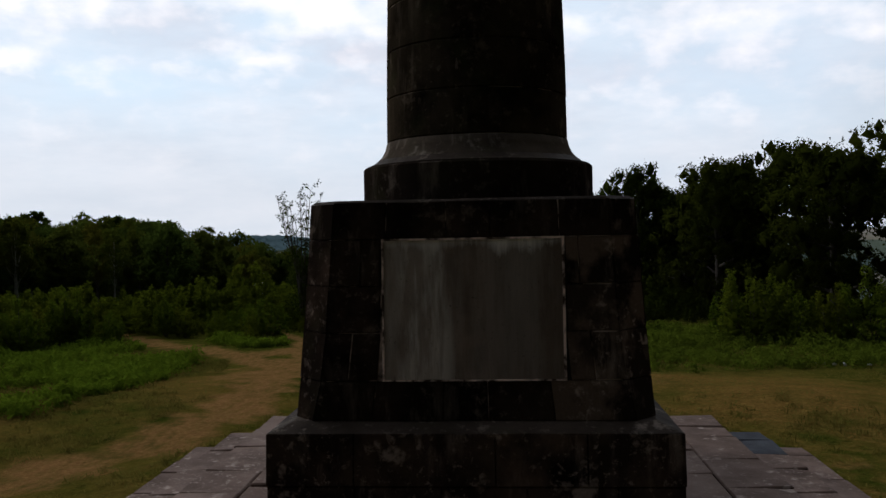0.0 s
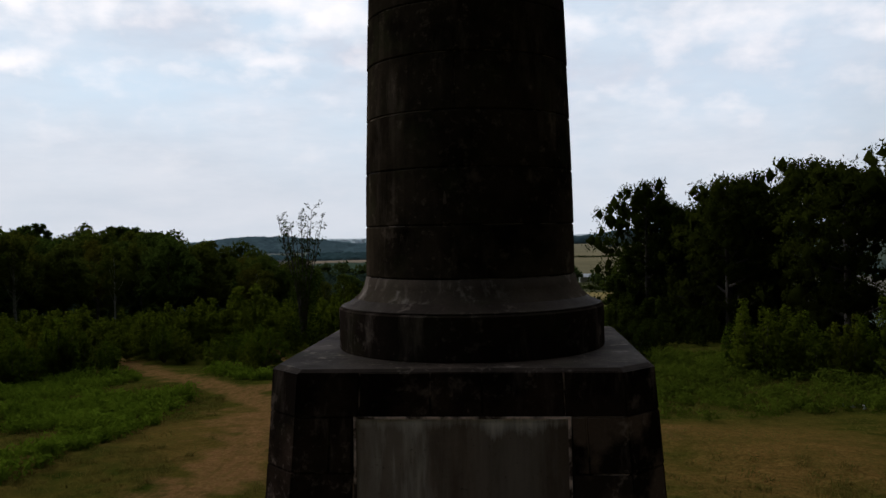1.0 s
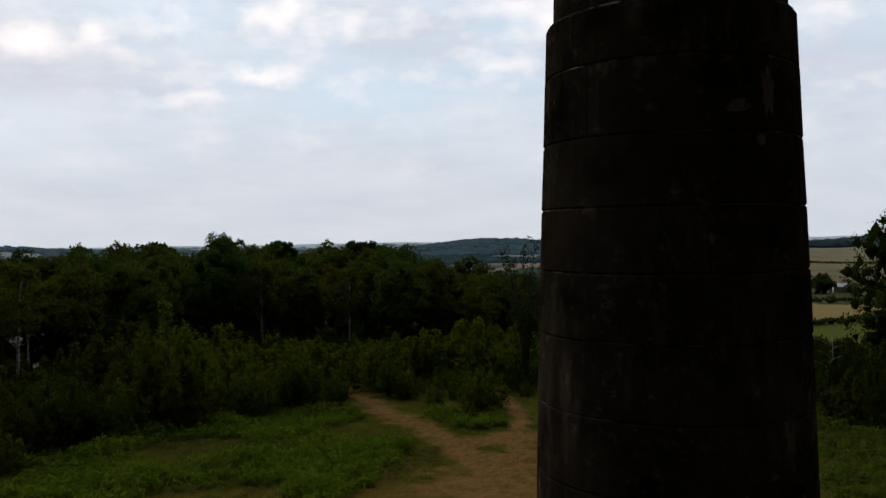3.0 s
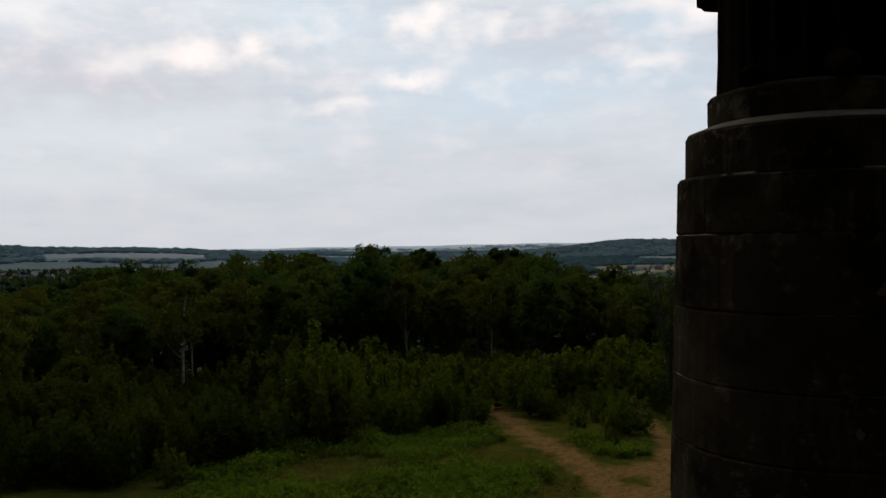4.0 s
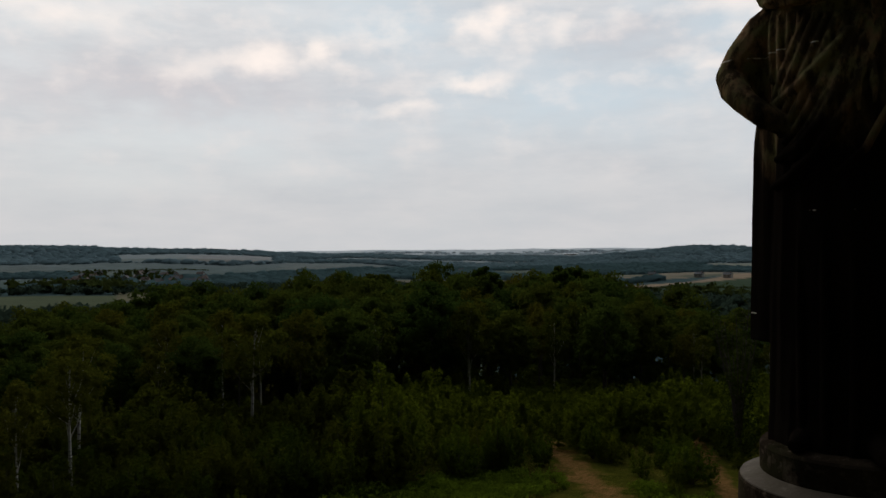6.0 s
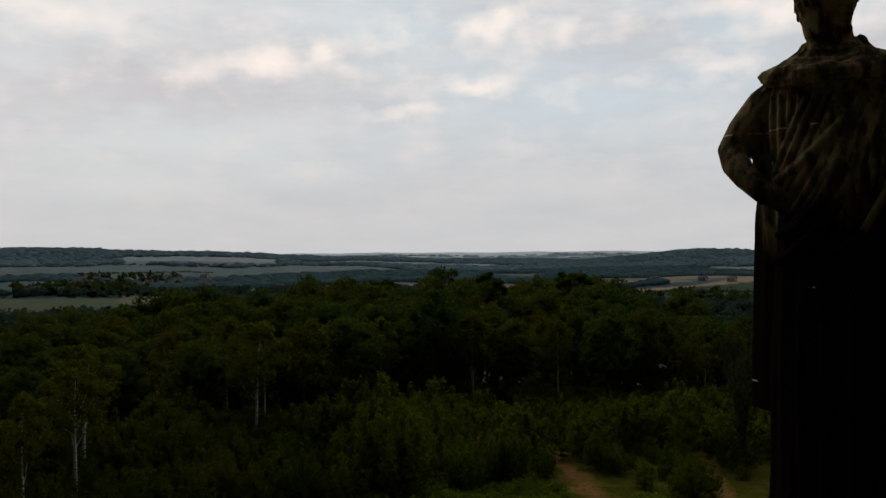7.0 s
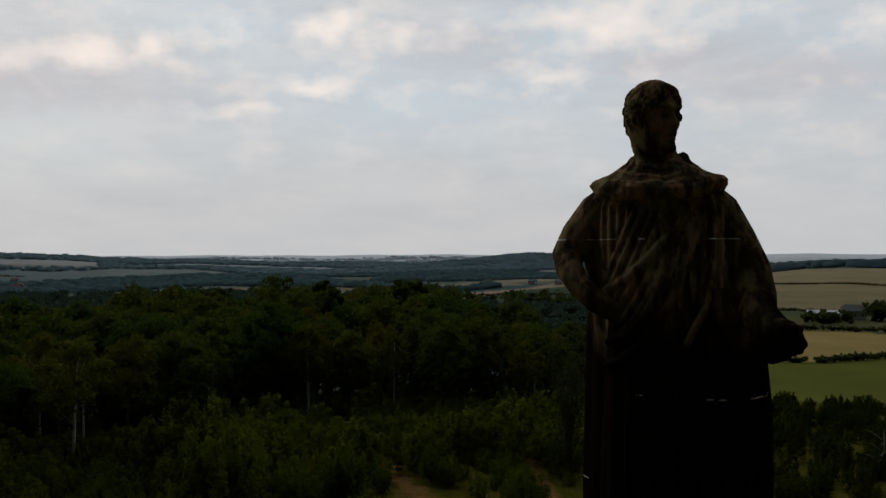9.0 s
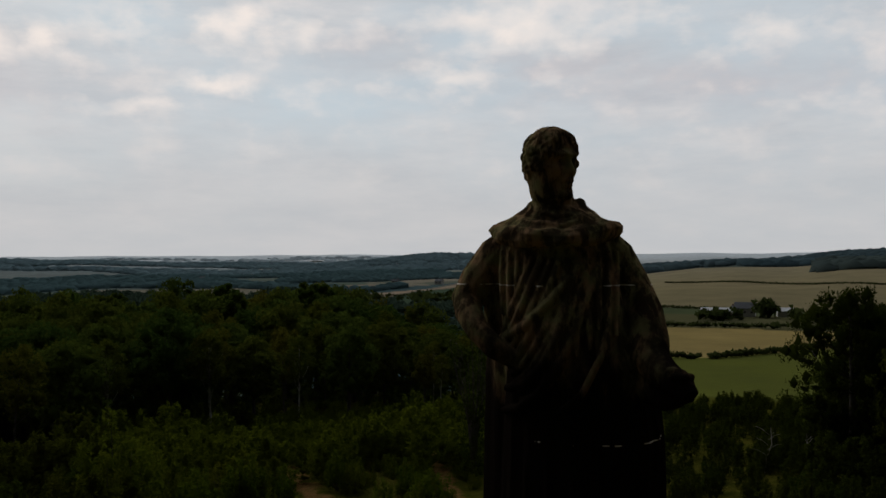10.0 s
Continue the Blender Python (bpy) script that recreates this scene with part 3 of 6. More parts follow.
def build_ground():
    cx, cy = 0.0, -8.0
    front = np.arange(-72, 62, 0.36)
    ang = np.radians(np.concatenate([front, np.arange(62, 288, 4.0)]))
    rad = [0.0, 0.3]
    while rad[-1] < 4880:
        rad.append(rad[-1] * 1.017 + (0.05 if rad[-1] > 3 else 0.4))
    rad = np.array(rad[1:])
    A, R = np.meshgrid(ang, rad)
    X, Y = cx + R * np.sin(A), cy + R * np.cos(A)
    Z = ground_height(X, Y)
    na, nr = len(ang), len(rad)
    verts = np.stack([X, Y, Z], -1).reshape(-1, 3)
    verts = np.vstack([verts, [[cx, cy, gz(cx, cy)]]])
    i = np.arange(nr - 1)[:, None] * na
    j = np.arange(na)[None]
    j2 = (j + 1) % na
    quads = np.stack([i + j, i + na + j, i + na + j2, i + j2], -1).reshape(-1, 4)
    hub = np.stack([np.full(na, nr * na), np.arange(na), (np.arange(na) + 1) % na], -1)
    me = array_mesh("ground", verts, [hub[:, ::-1], quads[:, ::-1]], M_GROUND)
    me.polygons.foreach_set("use_smooth", [True] * len(me.polygons))
    x, y = verts[:, 0], verts[:, 1]
    r = np.hypot(x, y)
    b = np.degrees(np.arctan2(x - 1, y + 7))
    rc = np.hypot(x - 1, y + 7)
    trod = 1 - smooth01(path_distance(x, y) + 0.5 * np.sin(x * 1.7 + np.sin(y * 2.3)) * np.sin(y * 1.3) + 0.3 * np.sin(x * 4.1) * np.sin(y * 3.7 + 1), 0.35, 1.9)
    me.attributes.new("trodden", "FLOAT", "POINT").data.foreach_set("value", trod.astype(np.float32))
    # what grows where: colours of the crops and turf, the far ones mixed with haze
    rng = np.random.default_rng(3)
    tint = np.tile(np.array([0.070, 0.095, 0.030]), (len(verts), 1))
    far = r > 150
    along, across = x * 0.8 + y * 0.6 + 60 * np.sin(y * 0.002), -x * 0.6 + y * 0.8 + 50 * np.sin(x * 0.003)
    cell = (np.floor(along / 190).astype(int) * 31 + np.floor(across / 330).astype(int) * 17) % 97
    crops = np.array([[0.10, 0.128, 0.098], [0.115, 0.14, 0.10], [0.22, 0.20, 0.15], [0.085, 0.115, 0.092], [0.15, 0.155, 0.115], [0.26, 0.225, 0.165], [0.10, 0.13, 0.10], [0.12, 0.145, 0.105]])[rng.integers(0, 8, 97)]
    tint[far] = crops[cell[far]]
    # haze put into the colour: far vale and its woods pulled to blue-green
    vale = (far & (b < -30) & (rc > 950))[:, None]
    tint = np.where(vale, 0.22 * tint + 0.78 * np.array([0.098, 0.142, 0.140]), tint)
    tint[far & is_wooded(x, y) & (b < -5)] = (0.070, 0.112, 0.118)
    gold0, gold1 = np.interp(b, *GOLD), np.full(len(b), 432.0)
    strip0, strip1 = np.interp(b, [-24, -22, -19.4, -16.3, -13, -8], [735, 765, 850, 950, 1020, 1080]), np.interp(b, [-24, -22, -19, -18, -16.5, -13, -8], [760, 860, 900, 925, 1000, 1190, 1250])
    for r0, r1, b0, b1, c in (
        (130, gold0, -8, 20, (0.135, 0.148, 0.030)),
        (gold0, gold1, -8, 20, (0.37, 0.275, 0.105)),
        (432, 520, -8, 20, (0.12, 0.115, 0.055)),
        (520, 560, -8, 16, (0.095, 0.115, 0.055)),
        (560, 810, -8, 16, (0.27, 0.225, 0.125)),
        (810, 1320, -6, 16, (0.29, 0.24, 0.135)),
        (1320, 1700, -8, 20, (0.06, 0.08, 0.062)),
        (600, strip0, -26, -8, (0.065, 0.095, 0.060)),
        (strip0, strip1, -22.3, -8, (0.36, 0.27, 0.19)),
        (1110, 1165, -22.2, -20.6, (0.26, 0.23, 0.17)),
        (1120, 1190, -19.6, -18.9, (0.26, 0.23, 0.17)),
        (1540, 1660, -16.6, -13.5, (0.19, 0.20, 0.14)),
        (1690, 2230, -55.6, -51.2, (0.092, 0.125, 0.105)),
        (1690, 2230, -51.2, -45.8, (0.165, 0.145, 0.115)),
        (1500, 1660, -68, -59.8, (0.095, 0.125, 0.11)),
        (1440, 1540, -58, -53.5, (0.11, 0.14, 0.11)),
        (1150, 1200, -56.6, -53, (0.22, 0.20, 0.15)),
        (560, 800, -66, -55.4, (0.125, 0.145, 0.090)),
        (700, 860, -55.6, -53, (0.20, 0.185, 0.12)),
    ):
        wob = 8 * np.sin(x * 0.013) + 5 * np.sin(y * 0.017 + x * 0.01)
        m = (rc + wob > r0) & (rc + wob < r1) & (b > b0) & (b < b1)
        tint[m] = c
    # distance haze painted in: ground turns paler and bluer farther off
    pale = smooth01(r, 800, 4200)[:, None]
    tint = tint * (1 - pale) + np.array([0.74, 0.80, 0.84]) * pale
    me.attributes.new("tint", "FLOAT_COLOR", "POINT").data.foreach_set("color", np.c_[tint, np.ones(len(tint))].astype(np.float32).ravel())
    me.attributes.new("afar", "FLOAT", "POINT").data.foreach_set("value", smooth01(r, 110, 170).astype(np.float32))
    lawn = (1 - smooth01(np.abs(y - 6 + 0.25 * x) / 20, 0.55, 1.15)) * smooth01(r, 3, 7) * smooth01(x, -25, -14) * (0.45 + 0.55 * smooth01(x, -8, 3))
    me.attributes.new("mown", "FLOAT", "POINT").data.foreach_set("value", lawn.astype(np.float32))
    ob = new("ground", me)
    return tagged(ob, "rough heath and farmland with trodden earth tracks", "ground", kind="structure")


def ground_material():
    k = Mat("heath_ground", 0.95)
    w = k.world_pos()
    blot, mid, fine = k.noise(0.16, 5, 0.6, where=w), k.noise(0.9, 6, 0.62, where=w), k.noise(9, 6, 0.65, where=w)
    turf = k.mix(k.ramp(mid, (0.35, 0.0), (0.65, 1.0)), (0.052, 0.064, 0.008), (0.108, 0.100, 0.015))
    straw = k.mix(k.ramp(fine, (0.35, 0.0), (0.65, 1.0)), (0.172, 0.096, 0.022), (0.300, 0.172, 0.048))
    turf = k.mix(k.math("MULTIPLY", k.ramp(blot, (0.40, 0.0), (0.60, 1.0)), k.math("ADD", k.attr("mown").outputs["Fac"], 0.08)), turf, straw)
    turf = k.mix(k.math("MULTIPLY", k.attr("mown").outputs["Fac"], 0.6), turf, k.mix(k.ramp(mid, (0.4, 0.0), (0.62, 1.0)), turf, straw))
    tuft = k.ramp(k.noise(3.2, 7, 0.68, where=w, offset=(8, 4, 0)), (0.36, 0.0), (0.62, 1.0))
    turf = k.mix(k.math("MULTIPLY", tuft, 0.55), turf, k.mix(0.45, turf, (0.02, 0.022, 0.004)))
    bare = k.ramp(k.noise(0.35, 5, 0.6, where=w, offset=(5, 3, 0)), (0.60, 0.0), (0.70, 1.0))
    earth = k.mix(k.ramp(fine, (0.3, 0.0), (0.7, 1.0)), (0.200, 0.098, 0.036), (0.37, 0.190, 0.074))
    turf = k.mix(k.math("MULTIPLY", k.math("MULTIPLY", bare, 0.45), k.attr("mown").outputs["Fac"]), turf, earth)
    trod = k.ramp(k.math("ADD", k.attr("trodden").outputs["Fac"], k.math("MULTIPLY", k.math("SUBTRACT", mid, 0.5, False), 1.5, False), False), (0.30, 0.0), (0.95, 0.88))
    near = k.mix(k.math("MULTIPLY", trod, k.ramp(k.noise(2.3, 6, 0.65, (1.6, 0.7, 1), w, (2, 2, 0)), (0.34, 0.35), (0.58, 1.0))), turf, earth)
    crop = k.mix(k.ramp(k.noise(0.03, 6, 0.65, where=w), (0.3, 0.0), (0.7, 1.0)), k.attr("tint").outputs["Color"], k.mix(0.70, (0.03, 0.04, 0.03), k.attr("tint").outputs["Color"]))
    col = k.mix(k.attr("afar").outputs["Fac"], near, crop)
    k.bump(k.math("ADD", k.math("ADD", fine, mid, False), tuft, False), 0.9, 0.08)
    return k.matte(col)


M_GROUND = ground_material()
build_ground()


# ---- the monument ----
TURN = -0.4
FOOT = -0.035        # plinth and pedestal shifted off the shaft's axis to fit the camera's view
monument = thing("monument", "tall soot-blackened sandstone column on a battered pedestal with pale slab", "monument", (0, 0, 0), TURN)
rng = random.Random(5)


def plan_points(half, cut):
    """An octagon: a square of that half width with its corners cut."""
    c = max(cut, 0.002)
    h, k = half, half - c
    return [(-k, -h), (k, -h), (h, -k), (h, k), (k, h), (-k, h), (-h, k), (-h, -k)]


def faced_course(parent, z0, z1, plan0, plan1, counts, front=None, stones=None, deep=0.09, gap=0.003):
    """Facing blocks of one course of a battered octagon; counts: blocks on the broad and the cut sides;
    front: cuts of the front side, with the slab's opening between the middle two; stones: picks a block's stone."""
    for side in range(8):
        a0, b0 = Vector((*plan0[side], z0)), Vector((*plan0[(side + 1) % 8], z0))
        a1, b1 = Vector((*plan1[side], z1)), Vector((*plan1[(side + 1) % 8], z1))
        length = (b1 - a1).length
        if length < 0.03:
            continue
        n = counts[side % 2]
        cuts = [0.0] + sorted(min(0.93, max(0.07, (i + rng.uniform(-0.25, 0.25)) / n)) for i in range(1, n)) + [1.0]
        if front and side == 0:
            cuts = front
        inward = (b1 - a1).cross(Vector((0, 0, 1))).normalized() * -1
        for t0, t1 in zip(cuts, cuts[1:]):
            if front and side == 0 and t1 - t0 > 0.45:
                continue
            proud = rng.uniform(-0.003, 0.005)
            g = gap / max(length, 0.05)
            up = Vector((0, 0, gap))
            p = [a0.lerp(b0, t0 + g) + up, a0.lerp(b0, t1 - g) + up, a1.lerp(b1, t1 - g) - up, a1.lerp(b1, t0 + g) - up]
            out = [q - inward * proud for q in p]
            back = [q + inward * deep for q in p]
            bm = hexa(bmesh.new(), back, out)
            bmesh.ops.recalc_face_normals(bm, faces=bm.faces[:])
            outer = [e for e in bm.edges if all(v.co.dot(inward) < out[0].dot(inward) + deep * 0.5 for v in e.verts)]
            bmesh.ops.bevel(bm, geom=outer, offset=0.008, segments=2, affect="EDGES", clamp_overlap=True)
            part("stone_block", bm, stones(side, t0) if stones else M_STONE, parent)


def octa(bm, z0, plan0, z1, plan1):
    return hexa(bm, [(*p, z0) for p in plan0], [(*p, z1) for p in plan1])


# plinth
P_TOP, P_LOW = 1.335, 0.30
plinth = part("plinth", octa(bmesh.new(), P_LOW, plan_points(1.955, 0), P_TOP - 0.01, plan_points(1.950, 0)), M_MORTAR, monument)
plinth.location.x = FOOT
for z0, z1, n in ((P_LOW, 0.83, 5), (0.83, P_TOP, 4)):
    faced_course(plinth, z0, z1, plan_points(2.0, 0.01), plan_points(1.99, 0.01), (n, 1))
part("weathering", octa(bmesh.new(), P_TOP, plan_points(1.98, 0.03), 1.415, plan_points(1.77, 0.02)), M_LEDGE, monument, "sloping weathered stone ledge").location.x = FOOT

# pedestal die, battered, with cut corners
D_LOW, D_TOP = 1.41, 3.56


def die_half(z):
    return 1.788 + (1.648 - 1.788) * (z - D_LOW) / (D_TOP - D_LOW)


def die_cut(z):
    return 0.21 + 0.09 * min(1, max(0, (z - D_LOW) / 0.6))


pedestal = part("pedestal", octa(bmesh.new(), D_LOW, plan_points(die_half(D_LOW) - 0.010, 0.32), D_TOP - 0.01, plan_points(die_half(D_TOP) - 0.010, 0.32)), M_MORTAR, monument)
levels = [D_LOW, 1.80, 2.27, 2.73, 3.19, D_TOP]
PLQ, PX = 0.88, 0.02
pedestal.location.x = FOOT
for i, (z0, z1) in enumerate(zip(levels, levels[1:])):
    front = None
    if 0 < i < 4:
        k = die_half(z1) - die_cut(z1)
        lo, hi = 0.5 + (PX - PLQ - 0.022) / (2 * k), 0.5 + (PX + PLQ + 0.022) / (2 * k)
        inner = {1: [0.09], 2: [], 3: [0.11]}[i]
        front = [0.0] + inner + [lo, hi] + [1 - v * 1.1 for v in inner] + [1.0]
    faced_course(pedestal, z0, z1, plan_points(die_half(z0), die_cut(z0)), plan_points(die_half(z1), die_cut(z1)), (5 if i in (0, 4) else 4, 1), front, lambda side, t, i=i: M_WORN if i < 4 and (side == 1 or side == 0 and t > 0.6) else M_SOOTED)
cap = part("pedestal_top", octa(bmesh.new(), D_TOP - 0.012, plan_points(1.645, 0.29), D_TOP + 0.022, plan_points(1.60, 0.28)), M_LEDGE, monument, "worn grey top bed of the pedestal")
cap.location.x = FOOT
bm = bmesh.new()
zb, zt = 1.808, 3.182
yb, yt = -die_half(zb), -die_half(zt)
pl, pr = PX - PLQ, PX + PLQ
hexa(bm, [(pl, yb + 0.10, zb), (pr, yb + 0.10, zb), (pr, yt + 0.10, zt), (pl, yt + 0.10, zt)], [(pl, yb + 0.006, zb), (pr, yb + 0.006, zb), (pr, yt + 0.006, zt), (pl, yt + 0.006, zt)])
bmesh.ops.recalc_face_normals(bm, faces=bm.faces[:])
part("plaque", bevelled(bm, 0.006), M_PLAQUE, monument, "blank lime-streaked inscription slab").location.x = FOOT

# pale mortar bed round the slab
bm = bmesh.new()
for x0, x1, z0, z1 in ((pl - 0.016, pl + 0.004, zb, zt), (pr - 0.006, pr + 0.020, zb, zt), (pl - 0.016, pr + 0.020, zb - 0.012, zb + 0.002), (pl - 0.016, pr + 0.020, zt - 0.008, zt + 0.012)):
    y0, y1 = -die_half(z0) - 0.004, -die_half(z1) - 0.004
    hexa(bm, [(x0, y0 + 0.08, z0), (x1, y0 + 0.08, z0), (x1, y1 + 0.08, z1), (x0, y1 + 0.08, z1)], [(x0, y0, z0), (x1, y0, z0), (x1, y1, z1), (x0, y1, z1)])
bmesh.ops.recalc_face_normals(bm, faces=bm.faces[:])
k = Mat("pale_lime_joint", 0.9)
M_PALEJOINT = k.matte(k.mix(k.ramp(k.noise(5, 7, 0.62, where=k.world_pos()), (0.42, 0.0), (0.56, 1.0)), (0.07, 0.048, 0.038), (0.90, 0.68, 0.57)))
part("mortar_bed", bm, M_PALEJOINT, monument, "crumbling pale lime mortar").location.x = FOOT


def turned(profile, sides=72, arc=(0.0, 2 * math.pi)):
    """A solid of revolution from (radius, height) pairs, closed on the axis."""
    bm = bmesh.new()
    rings = []
    for r, z in profile:
        rings.append([bm.verts.new((r * math.cos(2 * math.pi * s / sides), r * math.sin(2 * math.pi * s / sides), z)) for s in range(sides)])
    for a, b in zip(rings, rings[1:]):
        for s in range(sides):
            bm.faces.new((a[s], a[(s + 1) % sides], b[(s + 1) % sides], b[s]))
    bm.faces.new(rings[0][::-1])
    bm.faces.new(rings[-1])
    return bm


part("base_ring", turned([(1.32, D_TOP + 0.012), (1.335, D_TOP + 0.03), (1.335, 3.975), (1.32, 3.99), (1.27, 4.0)]), M_RING, monument, "broad round base course under the shaft")
part("base_flare", turned([(1.175, 4.07), (1.17, 4.078), (1.12, 4.125), (1.08, 4.20), (1.058, 4.285)]), M_FLARE, monument, "concave flared foot of the shaft", smooth=True)
part("base_fillet", turned([(1.315, 3.998), (1.295, 4.008), (1.235, 4.03), (1.172, 4.076), (1.16, 4.08)]), M_LEDGE, monument, "pale dusty fillet above the base course", smooth=True)

J = [4.29, 4.78, 5.30, 5.82, 6.345, 6.815, 7.27, 7.76, 8.27, 8.66]


def shaft_radius(z):
    return float(np.interp(z, [4.25, 5.1, 5.8, 6.4, 6.8, 7.45, 7.73, 8.55, 8.7], [1.055, 1.045, 1.024, 1.003, 0.991, 0.968, 0.954, 0.926, 0.922]))


def drum_block(z0, z1, a0, a1, r0, r1, deep=0.10, gap=0.003):
    bm = bmesh.new()
    n = max(4, int((a1 - a0) / 0.11))
    zs = (z0 + gap, z0 + gap + 0.012, z1 - gap - 0.012, z1 - gap)
    outs = (r0 - 0.010, r0, r1, r1 - 0.010)
    rows = []
    for z, r in zip(zs, outs):
        row = []
        for i in range(n + 1):
            a = a0 + gap / r + (a1 - a0 - 2 * gap / r) * i / n
            e = 0.008 if i in (0, n) else 0.0
            row.append(bm.verts.new(((r - e) * math.cos(a), (r - e) * math.sin(a), z)))
        rows.append(row)
    inner = []
    for z in (zs[0], zs[-1]):
        inner.append([bm.verts.new(((r0 - deep) * math.cos(a0 + (a1 - a0) * i / n), (r0 - deep) * math.sin(a0 + (a1 - a0) * i / n), z)) for i in range(n + 1)])
    loop = [inner[0], *rows, inner[1]]
    for a, b in zip(loop, loop[1:] + loop[:1]):
        for i in range(n):
            bm.faces.new((a[i], a[i + 1], b[i + 1], b[i]))
    for i in (0, n):
        bm.faces.new([row[i] for row in loop])
    bmesh.ops.recalc_face_normals(bm, faces=bm.faces[:])
    return bm


shaft = part("shaft", turned([(shaft_radius(z) - 0.016, z) for z in (4.25, 5.1, 5.8, 6.8, 7.7, 8.67)]), M_JOINT, monument, "tapering round shaft")
for i, (z0, z1) in enumerate(zip(J, J[1:])):
    n = 3
    start = rng.uniform(0, 2 * math.pi)
    cuts = [start + 2 * math.pi * (k + rng.uniform(-0.18, 0.18)) / n for k in range(n)]
    proud = rng.uniform(-0.003, 0.004)
    for a0, a1 in zip(cuts, cuts[1:] + [cuts[0] + 2 * math.pi]):
        part("drum_block", drum_block(z0, z1, a0, a1, shaft_radius(z0) + proud, shaft_radius(z1) + proud), M_DRUM, shaft)


def spalled_scar(mid, z, wide, tall, seed):
    """A ragged shallow patch of fresh stone on the shaft, two millimetres proud of the soot."""
    g, bm = random.Random(seed), bmesh.new()
    n = 26
    rim = []
    for i in range(n):
        a = 2 * math.pi * i / n
        f = g.uniform(0.55, 1.0)
        zz = z + tall * f * math.sin(a)
        ang = mid + wide * f * math.cos(a) / shaft_radius(zz)
        rim.append((ang, zz))
    for depth in (0.0025, -0.03):
        ring = [bm.verts.new(((shaft_radius(q) + depth) * math.cos(b), (shaft_radius(q) + depth) * math.sin(b), q)) for b, q in rim]
        hub = bm.verts.new(((shaft_radius(z) + depth) * math.cos(mid), (shaft_radius(z) + depth) * math.sin(mid), z))
        for i in range(n):
            bm.faces.new((hub, ring[i], ring[(i + 1) % n]) if depth > 0 else (hub, ring[(i + 1) % n], ring[i]))
    bmesh.ops.bridge_loops(bm, edges=[e for e in bm.edges if e.is_boundary])
    return bm


for a, z, wide, tall, seed in ((-0.72, 8.02, 0.075, 0.19, 1), (-0.98, 7.92, 0.10, 0.06, 2), (-0.80, 7.70, 0.05, 0.05, 3), (-1.73, 5.02, 0.022, 0.07, 4), (-1.70, 4.22, 0.05, 0.025, 5), (-1.2, 7.05, 0.03, 0.04, 6)):
    part("spalled_scar", spalled_scar(a, z, wide, tall, seed), M_SCAR, shaft, "ragged pale scar where the soot has flaked off")
part("cap_ring", turned([(0.84, 8.65), (0.865, 8.67), (0.858, 8.965), (0.845, 8.98), (0.70, 9.02)]), M_DRUM, monument, "stepped ring capping the shaft")
part("cap_slope", turned([(0.848, 8.983), (0.844, 8.992), (0.70, 9.045), (0.66, 9.047)]), M_SLOPE, monument, "pale weathered sloping ledge")
part("statue_base", turned([(0.69, 9.03), (0.70, 9.05), (0.70, 9.235), (0.685, 9.255), (0.60, 9.28)]), M_DRUM, monument, "low round stone base under the figure")

# ---- stepped stone stage round the plinth ----
stage = thing("stepped_stage", "three-tiered stage of worn grey-brown paving slabs round the monument", "steps", (0, 0, 0), TURN)


def slab(bm, x0, x1, y0, y1, z0, z1, lean):
    j = lambda: rng.uniform(-0.024, 0.006)
    lower = [(x0, y0, z0), (x1, y0, z0), (x1, y1, z0), (x0, y1, z0)]
    upper = [(x0 + j(), y0 + j(), z1 + rng.uniform(-lean, lean)), (x1 + j(), y0 + j(), z1 + rng.uniform(-lean, lean)), (x1 + j(), y1 + j(), z1 + rng.uniform(-lean, lean)), (x0 + j(), y1 + j(), z1 + rng.uniform(-lean, lean))]
    hexa(bm, lower, upper)
    return bevelled(bm, 0.018)


TIERS = [(2.0, 3.52, 0.30), (3.44, 4.58, -0.22), (4.50, 5.63, -0.76)]
for k, (inner, outer, top) in enumerate(TIERS):
    low = TIERS[k + 1][2] - 0.08 if k < 2 else -1.75
    bm = bmesh.new()
    box(bm, -outer + 0.03, outer - 0.03, -outer + 0.03, outer - 0.03, low, top - 0.13)
    tier = part("tier", bm, M_MORTAR, stage)
    for rows in range(2):
        w0 = inner + (outer - inner) * rows / 2
        w1 = inner + (outer - inner) * (rows + 1) / 2
        for side in range(4):
            along, end = -w1, w1 - (w1 - w0)
            while along < end - 0.05:
                step = min(rng.uniform(0.7, 1.25), end - along)
                if end - along - step < 0.35:
                    step = end - along
                a, b = along + 0.008, along + step - 0.008
                x0, x1, y0, y1 = {0: (a, b, -w1, -w0 - 0.012), 1: (w0 + 0.012, w1, a, b), 2: (-b, -a, w0 + 0.012, w1), 3: (-w1, -w0 - 0.012, -b, -a)}[side]
                is_darker_slab = k == 1 and 3.6 < (x0 + x1) / 2 < 4.7 and 3.0 < (y0 + y1) / 2 < 4.7
                part("paving_slab", slab(bmesh.new(), x0, x1, y0, y1, top - 0.14, top - 0.012 * (rng.random() < 0.3), 0.016), M_DARKSLAB if is_darker_slab else M_FLAG, tier)
                along += step
    for side in range(4):
        along = -outer
        while along < outer - 0.05:
            step = min(rng.uniform(0.8, 1.4), outer - along)
            a, b = along + 0.006, along + step - 0.006
            x0, x1, y0, y1 = {0: (a, b, -outer + 0.012, -outer + 0.2), 1: (outer - 0.2, outer - 0.012, a, b), 2: (-b, -a, outer - 0.2, outer - 0.012), 3: (-outer + 0.012, -outer + 0.2, -b, -a)}[side]
            part("riser_block", slab(bmesh.new(), x0, x1, y0, y1, low + 0.02, top - 0.155, 0.002), M_FLAG, tier)
            along += step


